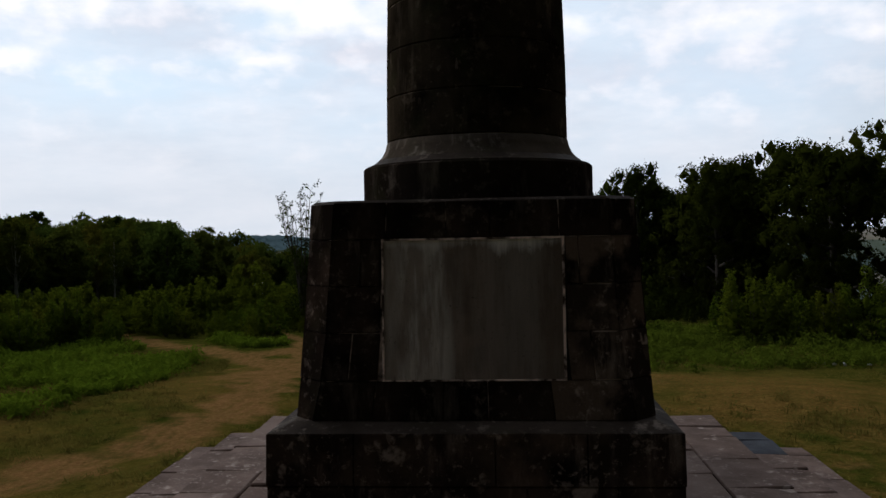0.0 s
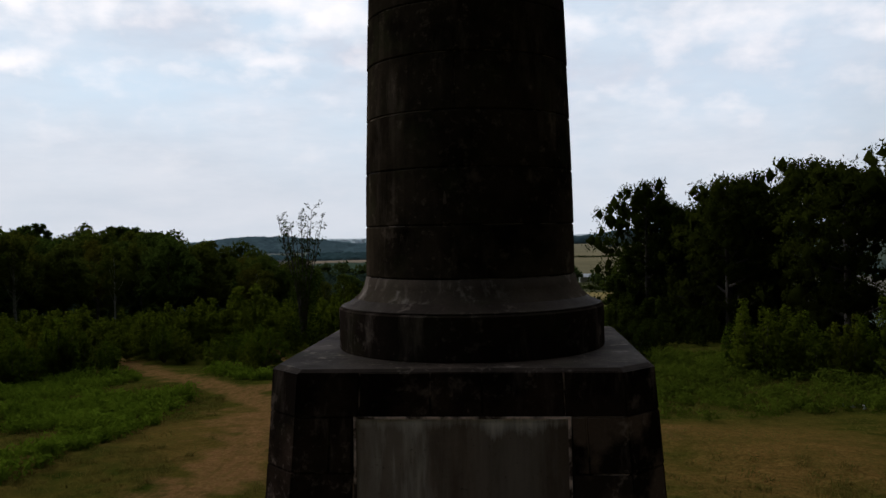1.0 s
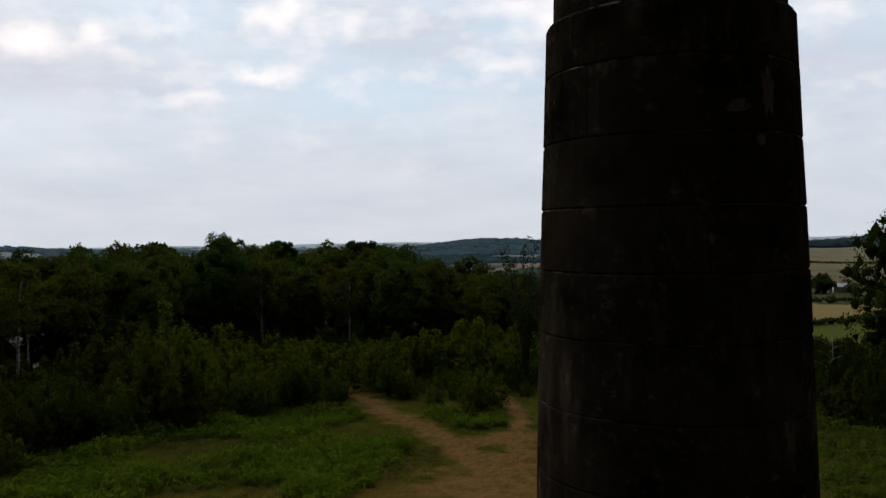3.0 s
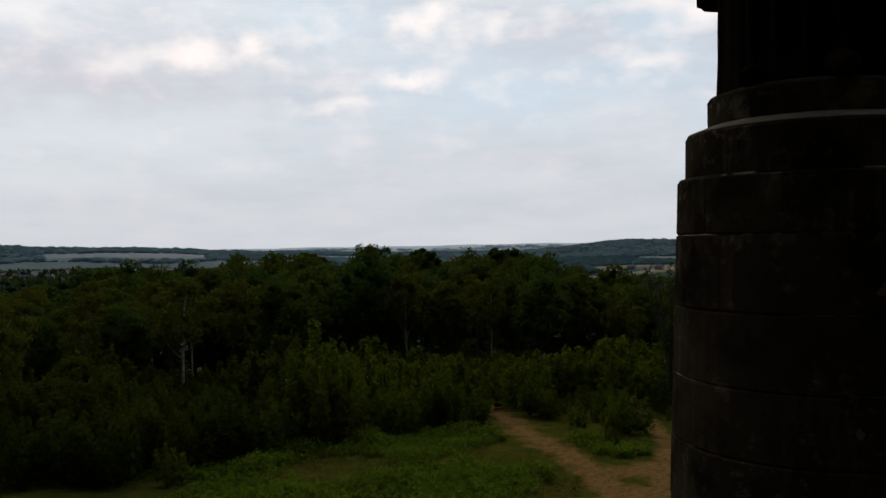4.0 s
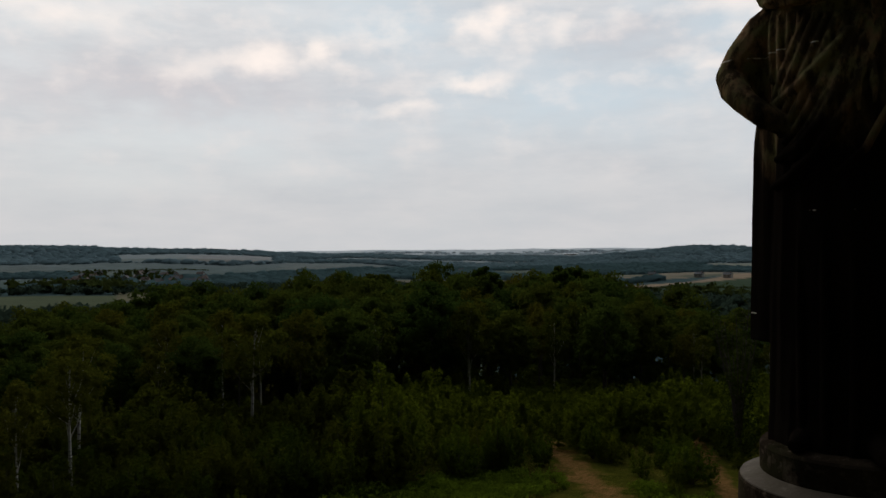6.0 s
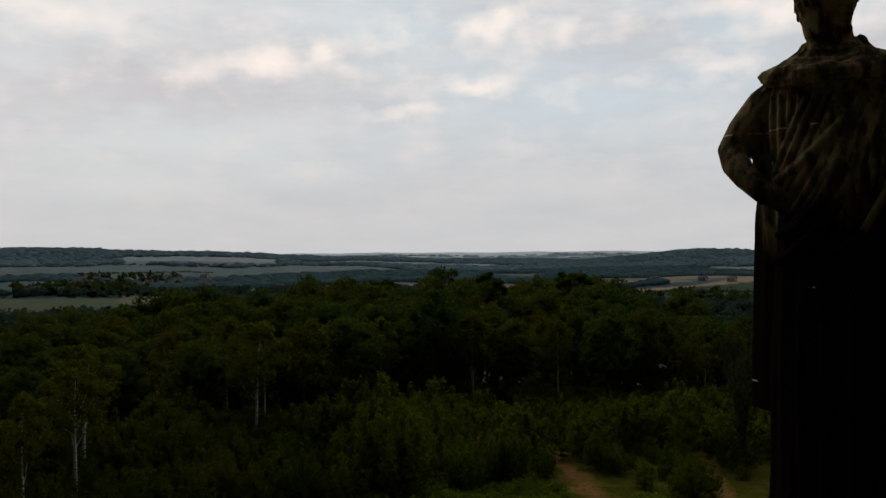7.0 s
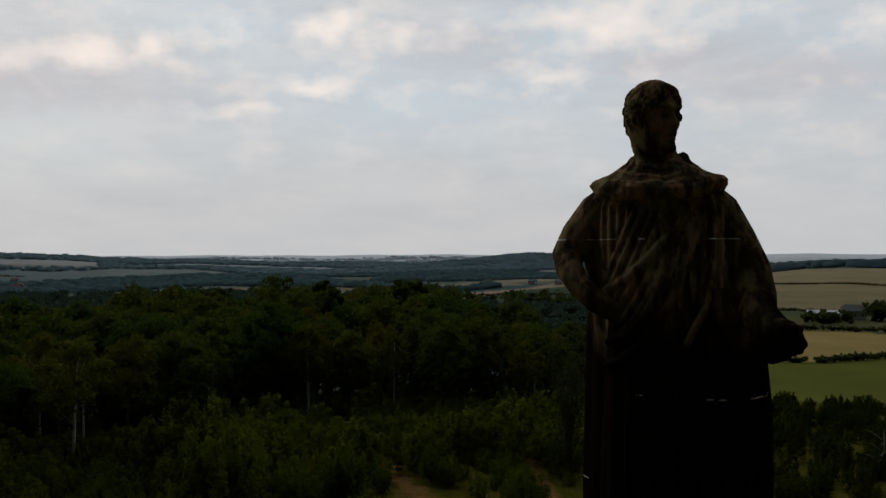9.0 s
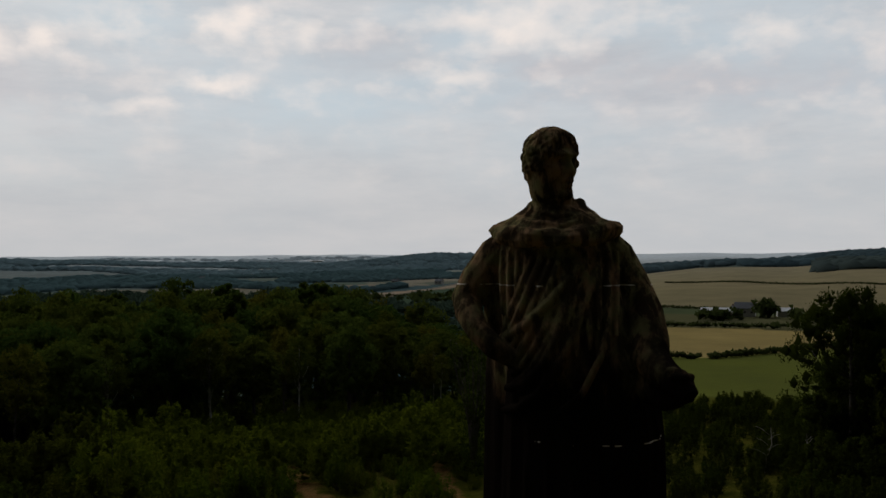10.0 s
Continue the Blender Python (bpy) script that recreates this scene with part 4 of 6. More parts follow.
# ---- the carved figure on top: one plain mesh ----
def build_statue():
    verts, faces = [], []
    n = 64

    def loft(rings, folds=0.0, freq=11, phase=0.0):
        base = len(verts)
        for z, cx, rx, cy, ry in rings:
            for s in range(n):
                a = 2 * math.pi * s / n
                w = 1 + folds * (0.6 * math.sin(freq * a + phase + 1.6 * (z - 9.3)) + 0.5 * math.sin(freq * 1.7 * a + 2.1 * phase - 0.9 * (z - 9.3)))
                verts.append((cx + rx * w * math.cos(a), cy + ry * w * math.sin(a), z))
        for i in range(len(rings) - 1):
            for s in range(n):
                a, b = base + i * n + s, base + i * n + (s + 1) % n
                faces.append((a, b, b + n, a + n))
        faces.append(tuple(range(base, base + n))[::-1])
        faces.append(tuple(range(base + (len(rings) - 1) * n, base + len(rings) * n)))

    def dense(rings, steps=6):
        out = []
        for a, b in zip(rings, rings[1:]):
            for k in range(steps):
                t = k / steps
                t2 = t * t * (3 - 2 * t)
                out.append(tuple([a[0] + (b[0] - a[0]) * t] + [p + (q - p) * t2 for p, q in zip(a[1:], b[1:])]))
        return out + [rings[-1]]

    # long robe and mantle
    loft(dense([(9.29, 0.03, 0.64, -0.05, 0.50), (9.6, 0.03, 0.63, -0.04, 0.46), (10.2, 0.06, 0.655, -0.04, 0.45), (11.1, 0.10, 0.67, -0.06, 0.45), (11.7, 0.08, 0.62, -0.08, 0.46)]), 0.026, 13)
    loft(dense([(11.6, 0.08, 0.62, -0.08, 0.46), (12.1, -0.02, 0.55, -0.10, 0.42), (12.42, -0.07, 0.515, -0.11, 0.36), (12.62, -0.09, 0.48, -0.12, 0.31), (12.75, -0.09, 0.44, -0.13, 0.28), (12.88, -0.09, 0.34, -0.13, 0.25), (12.98, -0.08, 0.20, -0.15, 0.20)]), 0.012, 13)
    loft(dense([(10.06, 0.01, 0.795, 0.10, 0.36), (10.9, 0.02, 0.785, 0.10, 0.38), (11.6, 0.01, 0.76, 0.08, 0.38), (12.1, -0.04, 0.66, 0.06, 0.34), (12.55, -0.08, 0.55, 0.04, 0.28), (12.75, -0.09, 0.42, 0.02, 0.2)]), 0.02, 9, 1.0)
    # arms
    def limb(points, radii, sides=14):
        tube(verts, faces, points, radii, sides)
    limb([(-0.48, -0.02, 12.70), (-0.62, -0.03, 12.58), (-0.78, -0.08, 12.36), (-0.87, -0.14, 12.20), (-0.82, -0.26, 12.10), (-0.70, -0.40, 11.97), (-0.54, -0.46, 11.84), (-0.34, -0.40, 11.73)], [0.15, 0.175, 0.17, 0.142, 0.120, 0.10, 0.095, 0.085])
    limb([(-0.60, -0.02, 12.4), (-0.62, 0.0, 12.1), (-0.60, -0.1, 11.8)], [0.14, 0.13, 0.08])
    limb([(0.28, 0.0, 12.70), (0.41, 0.02, 12.58), (0.53, 0.0, 12.34), (0.63, -0.06, 12.10), (0.68, -0.18, 11.88), (0.72, -0.32, 11.74), (0.84, -0.48, 11.67), (0.96, -0.58, 11.60), (1.02, -0.62, 11.53)], [0.14, 0.155, 0.165, 0.18, 0.18, 0.155, 0.12, 0.10, 0.08])
    limb([(0.60, -0.10, 12.0), (0.68, -0.22, 11.7), (0.72, -0.34, 11.52), (0.84, -0.50, 11.48), (0.95, -0.56, 11.50)], [0.16, 0.16, 0.12, 0.08, 0.05])
    limb([(0.50, 0.05, 12.2), (0.62, 0.02, 11.8), (0.66, 0.0, 11.3)], [0.16, 0.18, 0.12])
    for k in range(4):
        limb([(0.88 + 0.02 * k, -0.64, 11.685 - 0.052 * k), (0.985, -0.655 + 0.02 * k, 11.69 - 0.052 * k), (1.025, -0.59, 11.68 - 0.052 * k), (0.98, -0.5, 11.67 - 0.052 * k)], [0.026, 0.033, 0.033, 0.028], 8)
    limb([(0.80, -0.50, 11.70), (0.90, -0.60, 11.725), (0.985, -0.63, 11.715)], [0.034, 0.034, 0.024], 8)
    # broad shawl collar: a rolled outer hem, rising to a band round the neck that dips in front
    base, sides = len(verts), 96
    shawl = [(0.44, 0.33, 12.69, 0.0), (0.515, 0.392, 12.69, 0.0), (0.555, 0.425, 12.73, 0.0), (0.560, 0.430, 12.785, 0.0), (0.525, 0.402, 12.83, 0.0), (0.462, 0.352, 12.855, 0.1), (0.395, 0.305, 12.88, 0.3), (0.33, 0.262, 12.92, 0.6), (0.268, 0.228, 12.97, 1.0), (0.225, 0.212, 13.02, 1.3), (0.198, 0.198, 13.04, 1.4), (0.178, 0.184, 13.02, 1.4), (0.17, 0.175, 12.95, 1.0)]
    for k, (rx, ry, z, dip) in enumerate(shawl):
        for q in range(sides):
            a = 2 * math.pi * q / sides
            front_dip = max(0.0, -math.sin(a + 0.15)) ** 2
            wave = 0.012 * math.sin(5 * a + 0.8 * k) + 0.010 * math.sin(11 * a - 1.3 * k) + 0.006 * math.sin(19 * a + 2.0 * k)
            verts.append((-0.085 + (rx + wave) * math.cos(a), -0.135 + (ry + wave) * math.sin(a), z - 0.085 * dip * front_dip + 0.03 * abs(math.cos(a)) * rx / 0.56 + 0.05 * (k < 6) * math.sin(a) * (math.sin(a) < 0) + 0.012 * math.sin(4 * a + 1 + 0.6 * k)))
    for k in range(len(shawl) - 1):
        for q in range(sides):
            a, b = base + k * sides + q, base + k * sides + (q + 1) % sides
            faces.append((a, b, b + sides, a + sides))
    faces.append(tuple(range(base, base + sides))[::-1])
    faces.append(tuple(range(base + (len(shawl) - 1) * sides, base + len(shawl) * sides)))
    for tilt, level, reach in ((0.0, 12.80, 0.49), (0.5, 12.86, 0.405), (1.1, 12.925, 0.325)):     # folds lying round the collar
        ring = []
        for q in range(33):
            a = math.pi + 0.2 + tilt + 2.2 * q / 32
            ring.append((-0.085 + reach * math.cos(a), -0.135 + reach * 0.76 * math.sin(a), level - 0.035 * math.sin(math.pi * q / 32) + 0.012 * math.sin(0.7 * q)))
        limb(ring, [0.008 + 0.020 * math.sin(math.pi * q / 32) for q in range(33)], 8)
    # neck
    limb([(-0.09, -0.12, 12.85), (-0.09, -0.17, 13.00), (-0.095, -0.215, 13.15)], [0.205, 0.178, 0.166])
    # head: a turned face with brow, nose, lips and chin under a mop of curls
    bump = lambda p, z, p0, z0, sp, sz: math.exp(-((p - p0) / sp) ** 2 - ((z - z0) / sz) ** 2)
    skull = ([13.10, 13.125, 13.155, 13.20, 13.26, 13.32, 13.38, 13.45, 13.52, 13.57, 13.605, 13.632], [0.06, 0.125, 0.150, 0.164, 0.174, 0.182, 0.188, 0.190, 0.178, 0.148, 0.105, 0.03])

    def at_head(p, r, z):
        a = math.radians(-90) + 1.0 + p
        return (-0.105 + r * 1.03 * math.cos(a), -0.235 + r * math.sin(a), 12.925 + (z - 13.045) * 1.165)

    def hairline(p):
        s1 = abs(p)
        return 13.535 - 0.20 * min(1, max(0, (s1 - 0.62) / 0.40)) - 0.09 * min(1, max(0, (s1 - 1.7) / 0.4))

    base, rows_z, m = len(verts), 60, 96
    for i in range(rows_z):
        z = 13.10 + 0.532 * i / (rows_z - 1)
        for q in range(m):
            p = -math.pi + 2 * math.pi * q / m
            s1 = abs(p)
            r = float(np.interp(z, *skull)) * (1.0 + 0.10 * math.cos(p) ** 2)
            r += 0.066 * math.exp(-(p / 0.13) ** 2) * min(1, max(0, (13.44 - z) / 0.12)) * min(1, max(0, (z - 13.295) / 0.025))
            r += 0.032 * bump(s1, z, 0.32, 13.445, 0.36, 0.022) - 0.056 * bump(s1, z, 0.34, 13.40, 0.20, 0.028)
            r += 0.016 * bump(s1, z, 0.62, 13.345, 0.22, 0.036) - 0.022 * bump(s1, z, 0.58, 13.25, 0.20, 0.042)
            r += 0.018 * bump(p, z, 0, 13.268, 0.24, 0.011) + 0.020 * bump(p, z, 0, 13.232, 0.22, 0.012) - 0.018 * bump(p, z, 0, 13.25, 0.26, 0.007) - 0.018 * bump(p, z, 0, 13.205, 0.3, 0.012)
            r += 0.050 * bump(p, z, 0, 13.165, 0.42, 0.036) + 0.020 * bump(p, z, 0, 13.27, 0.5, 0.05)
            r += 0.012 * min(1, max(0, (z - hairline(p)) / 0.04))
            verts.append(at_head(p, r, z))
    for i in range(rows_z - 1):
        for q in range(m):
            c0, c1 = base + i * m + q, base + i * m + (q + 1) % m
            faces.append((c0, c1, c1 + m, c0 + m))
    faces.append(tuple(range(base, base + m))[::-1])
    faces.append(tuple(range(base + (rows_z - 1) * m, base + rows_z * m)))
    hr = random.Random(2)
    for k in range(380):        # carved locks
        p, z = hr.uniform(-math.pi, math.pi), 13.30 + 0.34 * hr.random() ** 0.8 if k < 310 else hr.uniform(13.58, 13.64)
        if z < hairline(p) + 0.01:
            continue
        turn, sweep, r0 = hr.uniform(0.05, 0.13), hr.choice((-1, 1)), hr.uniform(0.008, 0.034)
        lock = []
        for q in range(5):
            w = q / 4 * 3.6
            pz, zz = p + sweep * turn * math.sin(w) / max(0.35, math.cos((z - 13.40) * 4.5)), min(13.635, z + 0.024 * math.cos(w))
            lock.append(at_head(pz, float(np.interp(zz, *skull)) * (1.0 + 0.10 * math.cos(pz) ** 2) + r0, zz + 0.25 * r0 * max(0.0, (zz - 13.52) / 0.11)))
        limb(lock, [0.010, 0.015, 0.017, 0.014, 0.009], 7)
    for sgn in (-1, 1):         # ears
        limb([at_head(sgn * 1.55, 0.185, 13.44), at_head(sgn * 1.62, 0.205, 13.415), at_head(sgn * 1.60, 0.20, 13.37), at_head(sgn * 1.52, 0.18, 13.345)], [0.016, 0.022, 0.018, 0.012], 7)
    # mantle folds slung across the front
    slung = [(-0.53 + 0.03 * k, 11.88 - 0.065 * k, -0.22 + 0.075 * k, 12.58 - 0.012 * k, 0.03 + 0.035 * k, 0.026 + 0.006 * (k % 2)) for k in range(8)]
    pleats = [(x, 12.62, x + 0.02, low, 0, 0.021) for x, low in ((-0.52, 12.1), (-0.44, 12.0), (-0.36, 12.05), (-0.28, 12.2), (0.30, 12.0), (0.37, 11.85), (0.43, 11.95), (0.20, 12.25))]
    for x0, z0, x1, z1, sag, r in slung + pleats:
        pts = []
        for k in range(9):
            t = k / 8
            x, z = x0 + (x1 - x0) * t, z0 + (z1 - z0) * t - sag * math.sin(math.pi * t)
            cx, rx, ry = np.interp(z, [11.1, 11.7, 12.1, 12.45, 12.72], [0.11, 0.08, -0.02, -0.07, -0.09]), np.interp(z, [11.1, 11.7, 12.1, 12.45, 12.72], [0.66, 0.62, 0.55, 0.515, 0.46]), np.interp(z, [11.1, 11.7, 12.1, 12.45, 12.72], [0.45, 0.46, 0.42, 0.36, 0.29])
            pts.append((x, -0.09 - ry * math.sqrt(max(0.02, 1 - ((x - cx) / rx) ** 2)) - 0.03, z))
        limb(pts, [1.35 * r * (0.5 + 0.5 * math.sin(math.pi * (0.15 + 0.7 * k / 8))) for k in range(9)], 8)
    def front(x, z, lift=0.03):
        cx, rx, ry = (np.interp(z, [11.1, 11.7, 12.1, 12.45, 12.72], q) for q in ((0.11, 0.08, -0.02, -0.07, -0.09), (0.66, 0.62, 0.55, 0.515, 0.46), (0.45, 0.46, 0.42, 0.36, 0.29)))
        return (x, -0.09 - ry * math.sqrt(max(0.02, 1 - ((x - cx) / rx) ** 2)) - lift, z)
    for line, thick in (((0.10, 12.42), (-0.06, 12.22), (-0.26, 12.03), (-0.46, 11.92), (-0.58, 11.87)), 0.050), (((0.06, 12.20), (0.00, 11.95), (-0.10, 11.74), (-0.26, 11.58), (-0.47, 11.50)), 0.048), (((0.0, 11.75), (-0.16, 11.50), (-0.33, 11.37), (-0.52, 11.30)), 0.042), (((0.40, 12.10), (0.34, 11.80), (0.20, 11.52), (0.0, 11.36)), 0.034):
        limb([front(*q, 0.05) for q in line], [thick * (0.45 + 0.55 * math.sin(math.pi * (0.12 + 0.76 * k / (len(line) - 1)))) for k in range(len(line))], 10)
    for x0, x1, low in ((-0.10, -0.05, 11.9), (0.02, 0.06, 11.85), (0.13, 0.16, 11.8), (0.24, 0.26, 11.85)):
        limb([front(x0, 12.2), front((x0 + x1) / 2, (12.2 + low) / 2, 0.04), front(x1, low)], [0.012, 0.034, 0.016], 8)
    # skirt folds and the toe of one foot
    for k in range(9):
        a = -math.pi + 0.25 + 2.65 * k / 8
        limb([(0.09 + 0.62 * math.cos(a), -0.05 + 0.44 * math.sin(a), 11.3 - 0.05 * k), (0.09 + 0.645 * math.cos(a + 0.03), -0.05 + 0.47 * math.sin(a), 10.4), (0.07 + 0.60 * math.cos(a + 0.05), -0.05 + 0.485 * math.sin(a), 9.27)], [0.015, 0.034, 0.042], 8)
    limb([(0.24, -0.36, 9.40), (0.30, -0.54, 9.385), (0.36, -0.70, 9.36), (0.385, -0.77, 9.35)], [0.12, 0.11, 0.085, 0.04], 10)
    limb([(-0.24, -0.36, 9.39), (-0.28, -0.50, 9.37), (-0.31, -0.60, 9.35)], [0.10, 0.09, 0.05], 10)
    verts = [(0.95 * x - 0.045, y, 9.262 + 0.978 * (z - 9.295)) for x, y, z in verts]
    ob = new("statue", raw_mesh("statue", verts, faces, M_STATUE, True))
    m = ob.modifiers.new("weld", "REMESH")
    m.mode, m.voxel_size, m.use_smooth_shade = "VOXEL", 0.0095, True
    return tagged(ob, "weathered dark stone robed figure standing on the column", "statue")


build_statue()


# ---- trees ----
def tree_meshes(seed, tall, spread, leafmat, barkmat, clusters, per, leaf, trunk, low, lean, forks, clump):
    """Meshes of one kind of tree, its foot at the origin: trunk with limbs, and crown."""
    r, g = random.Random(seed), np.random.default_rng(seed)
    verts, faces, tips = [], [], []
    pts = []
    dx, dy = r.uniform(-1, 1) * lean, r.uniform(-1, 1) * lean
    for k in range(7):
        t = k / 6
        pts.append((dx * t * t + 0.12 * math.sin(3 * t + seed), dy * t * t + 0.1 * math.cos(2.4 * t + seed), tall * 0.86 * t))
    tube(verts, faces, pts, [trunk * (1.25 - 1.05 * (k / 6)) for k in range(7)], 7)
    for k in range(forks):
        t = r.uniform(low, 0.86)
        i = int(t * 6)
        a, b = Vector(pts[i]), Vector(pts[min(i + 1, 6)])
        p = a.lerp(b, t * 6 - i)
        ang = 2 * math.pi * (k * 0.38 + r.uniform(-0.08, 0.08))
        reach = spread * (0.55 + 0.5 * math.sin(math.pi * min(1, (t - low) / (1 - low) + 0.25))) * r.uniform(0.7, 1.05)
        rise = tall * r.uniform(0.08, 0.22)
        q1 = p + Vector((math.cos(ang) * reach * 0.5, math.sin(ang) * reach * 0.5, rise * 0.35))
        q2 = p + Vector((math.cos(ang + 0.2) * reach, math.sin(ang + 0.2) * reach, rise))
        rr = trunk * 0.45 * (1.1 - 0.7 * t)
        tube(verts, faces, [tuple(p), tuple(q1), tuple(q2)], [rr, rr * 0.6, rr * 0.2], 5)
        tips += [q2, q1.lerp(q2, 0.5)]
        for s in (-1, 1):
            q3 = q1 + Vector((math.cos(ang + s * 0.9), math.sin(ang + s * 0.9), 0.6)) * reach * 0.45
            tube(verts, faces, [tuple(q1), tuple(q3)], [rr * 0.45, rr * 0.12], 4)
            tips.append(q3)
    tips.append(Vector(pts[-1]) + Vector((0, 0, tall * 0.08)))
    centres = []
    for k in range(clusters):
        if k < len(tips):
            centres.append(tuple(tips[k]))
            continue
        t = r.uniform(low, 1.0)
        u = (t - low) / (1 - low)
        wide = spread * (math.sin(math.pi * (0.12 + 0.80 * u ** 0.8)) ** 0.7)
        a, f = r.uniform(0, 2 * math.pi), math.sqrt(r.uniform(0.12, 1))
        wob = 1 + 0.3 * math.sin(3 * a + seed) + 0.15 * math.sin(7 * a + 2 * seed)
        centres.append((dx * t * t + math.cos(a) * wide * f * wob, dy * t * t + math.sin(a) * wide * f * wob, tall * t * r.uniform(0.93, 1.02)))
    centres = np.array(centres)
    lump = spread * clump * g.uniform(0.65, 1.35, len(centres))[:, None] * np.array([1.0, 1.0, 0.9])
    body = cores(g, centres - (0, 0, 0.1 * spread * clump), lump * 0.55)
    leaves = leaf_cards(g, centres, lump, per, leaf, 0.3, 0.6, 0.85)
    v, f, nn = joined(body, leaves)
    crown_mid = np.array([0, 0, tall * (low + 1) * 0.45])
    swell = unit((v - crown_mid) / (spread, spread, tall * (1 - low) * 0.5))
    return raw_mesh("trunk", verts, faces, barkmat, True), array_mesh("crown", v, f, leafmat, unit(0.35 * nn + 0.65 * swell))


def crown_tree(seed, tall, spread, leafmat, barkmat, masses, per, leaf, trunk, low=0.3, lean=0.5, long=0.85, reach=0.68, size=(0.26, 0.42), ragged=0.34, hearts=0.66):
    """One tree, its foot at the origin: a forked trunk, and a crown of many overlapping leafy masses round a hollow middle."""
    r, g = random.Random(seed), np.random.default_rng(seed)
    dx, dy = r.uniform(-1, 1) * lean, r.uniform(-1, 1) * lean
    mid, half = tall * (low + 1) * 0.5, tall * (1 - low) * 0.5
    centres, radii = [], []
    for i in range(masses):
        h = -0.75 + 1.70 * (i + 0.5) / masses + r.uniform(-0.1, 0.1)
        a = 2.4 * i + r.uniform(-0.5, 0.5)
        out = math.sqrt(max(0.02, 1 - min(1, h * h))) * (1 + 0.25 * math.sin(2 * a + seed) + r.uniform(-0.2, 0.15)) * (1.0 if i % 4 else 0.45)
        b = spread * r.uniform(*size) * (1 - 0.28 * max(0, h))
        t = (mid + half * h * 0.86) / tall
        centres.append((dx * t * t + spread * reach * out * math.cos(a), dy * t * t + spread * reach * out * math.sin(a), t * tall))
        radii.append((b, b, b * long))
    centres, radii = np.array(centres), np.array(radii)
    verts, faces = [], []
    pts = [(dx * t * t + 0.1 * math.sin(3 * t + seed), dy * t * t + 0.1 * math.cos(2.4 * t + seed), tall * 0.85 * t) for t in (0, 0.17, 0.34, 0.5, 0.67, 0.84, 1)]
    tube(verts, faces, pts, [trunk * (1.3 - 1.1 * k / 6) for k in range(7)], 7)
    for i in range(0, masses, 2):
        q = Vector(centres[i])
        t = max(0.12, min(0.8, q.z / (tall * 0.85) - 0.22))
        p = Vector(pts[int(t * 6)]).lerp(Vector(pts[int(t * 6) + 1]), t * 6 - int(t * 6))
        m = p.lerp(q, 0.5) + Vector((0, 0, -0.06 * (q - p).length))
        rr = trunk * 0.42 * (1.1 - 0.7 * t)
        tube(verts, faces, [tuple(p), tuple(m), tuple(q)], [rr, rr * 0.65, rr * 0.25], 5)
    v, f, nn = joined(cores(g, centres - (0, 0, 0.08 * spread), radii * hearts), shell_leaves(g, centres, radii, per, leaf, 0.8, ragged))
    return raw_mesh("trunk", verts, faces, barkmat, True), array_mesh("crown", v, f, leafmat, nn)


def bush_shape(seed, tall, spread, stems, per, leaf):
    """Feathery plumes rising out of one root: stem lines, then the leaves."""
    r, g = random.Random(seed), np.random.default_rng(seed)
    centres, radii, lines = [], [], []
    for k in range(stems):
        a = 2.4 * k + r.uniform(-0.5, 0.5)
        out = spread * math.sqrt((k + 0.15) / stems) * r.uniform(0.75, 1.05)
        h = tall * (1 - 0.55 * (out / spread) ** 2) * r.uniform(0.72, 1.0)
        x, y = math.cos(a) * out, math.sin(a) * out
        w = spread * r.uniform(0.30, 0.44)
        lines.append([(0, 0, 0), (x * 0.7, y * 0.7, h * 0.35), (x, y, h * 0.9)])
        for t, q in ((0.30, 1.0), (0.60, 0.80), (0.86, 0.42)):
            centres.append((x * (0.75 + 0.3 * t) + r.uniform(-0.1, 0.1), y * (0.75 + 0.3 * t) + r.uniform(-0.1, 0.1), h * t))
            radii.append((w * q, w * q, h * 0.20 + 0.12))
    centres, radii = np.array(centres), np.array(radii)
    v, f, nn = joined(cores(g, centres - (0, 0, 0.06), radii * 0.5), shell_leaves(g, centres, radii, per, leaf, 0.6, 0.42))
    swell = unit((v - (0, 0, tall * 0.2)) / (spread, spread, tall * 0.75))
    return lines, v, f, unit(0.7 * nn + 0.3 * swell + (0, 0, 0.2))


def bush_meshes(seed, tall, spread, leafmat=M_LEAF_SHRUB):
    lines, v, f, nn = bush_shape(seed, tall, spread, 8, 130, 0.105)
    sv, sf = [], []
    for line in lines:
        tube(sv, sf, line, [0.03, 0.018, 0.006], 4)
    return raw_mesh("trunk", sv, sf, M_BARK, True), array_mesh("crown", v, f, leafmat, nn)


def plant(kind, meshes, x, y, label, category, scale=1.0, turn=0.0, group="", sink=0.1, wide=1.0):
    e = new(kind)
    e.empty_display_size = 0.5
    e.matrix_basis = pose(x, y, gz(x, y) - sink, 0, 0, turn) @ Matrix.Diagonal((scale * wide, scale * wide, scale, 1))
    tagged(e, label, category, group)
    for nm, me in zip(("trunk", "crown"), meshes):
        o = new(nm, me)
        o.parent = e
    return e


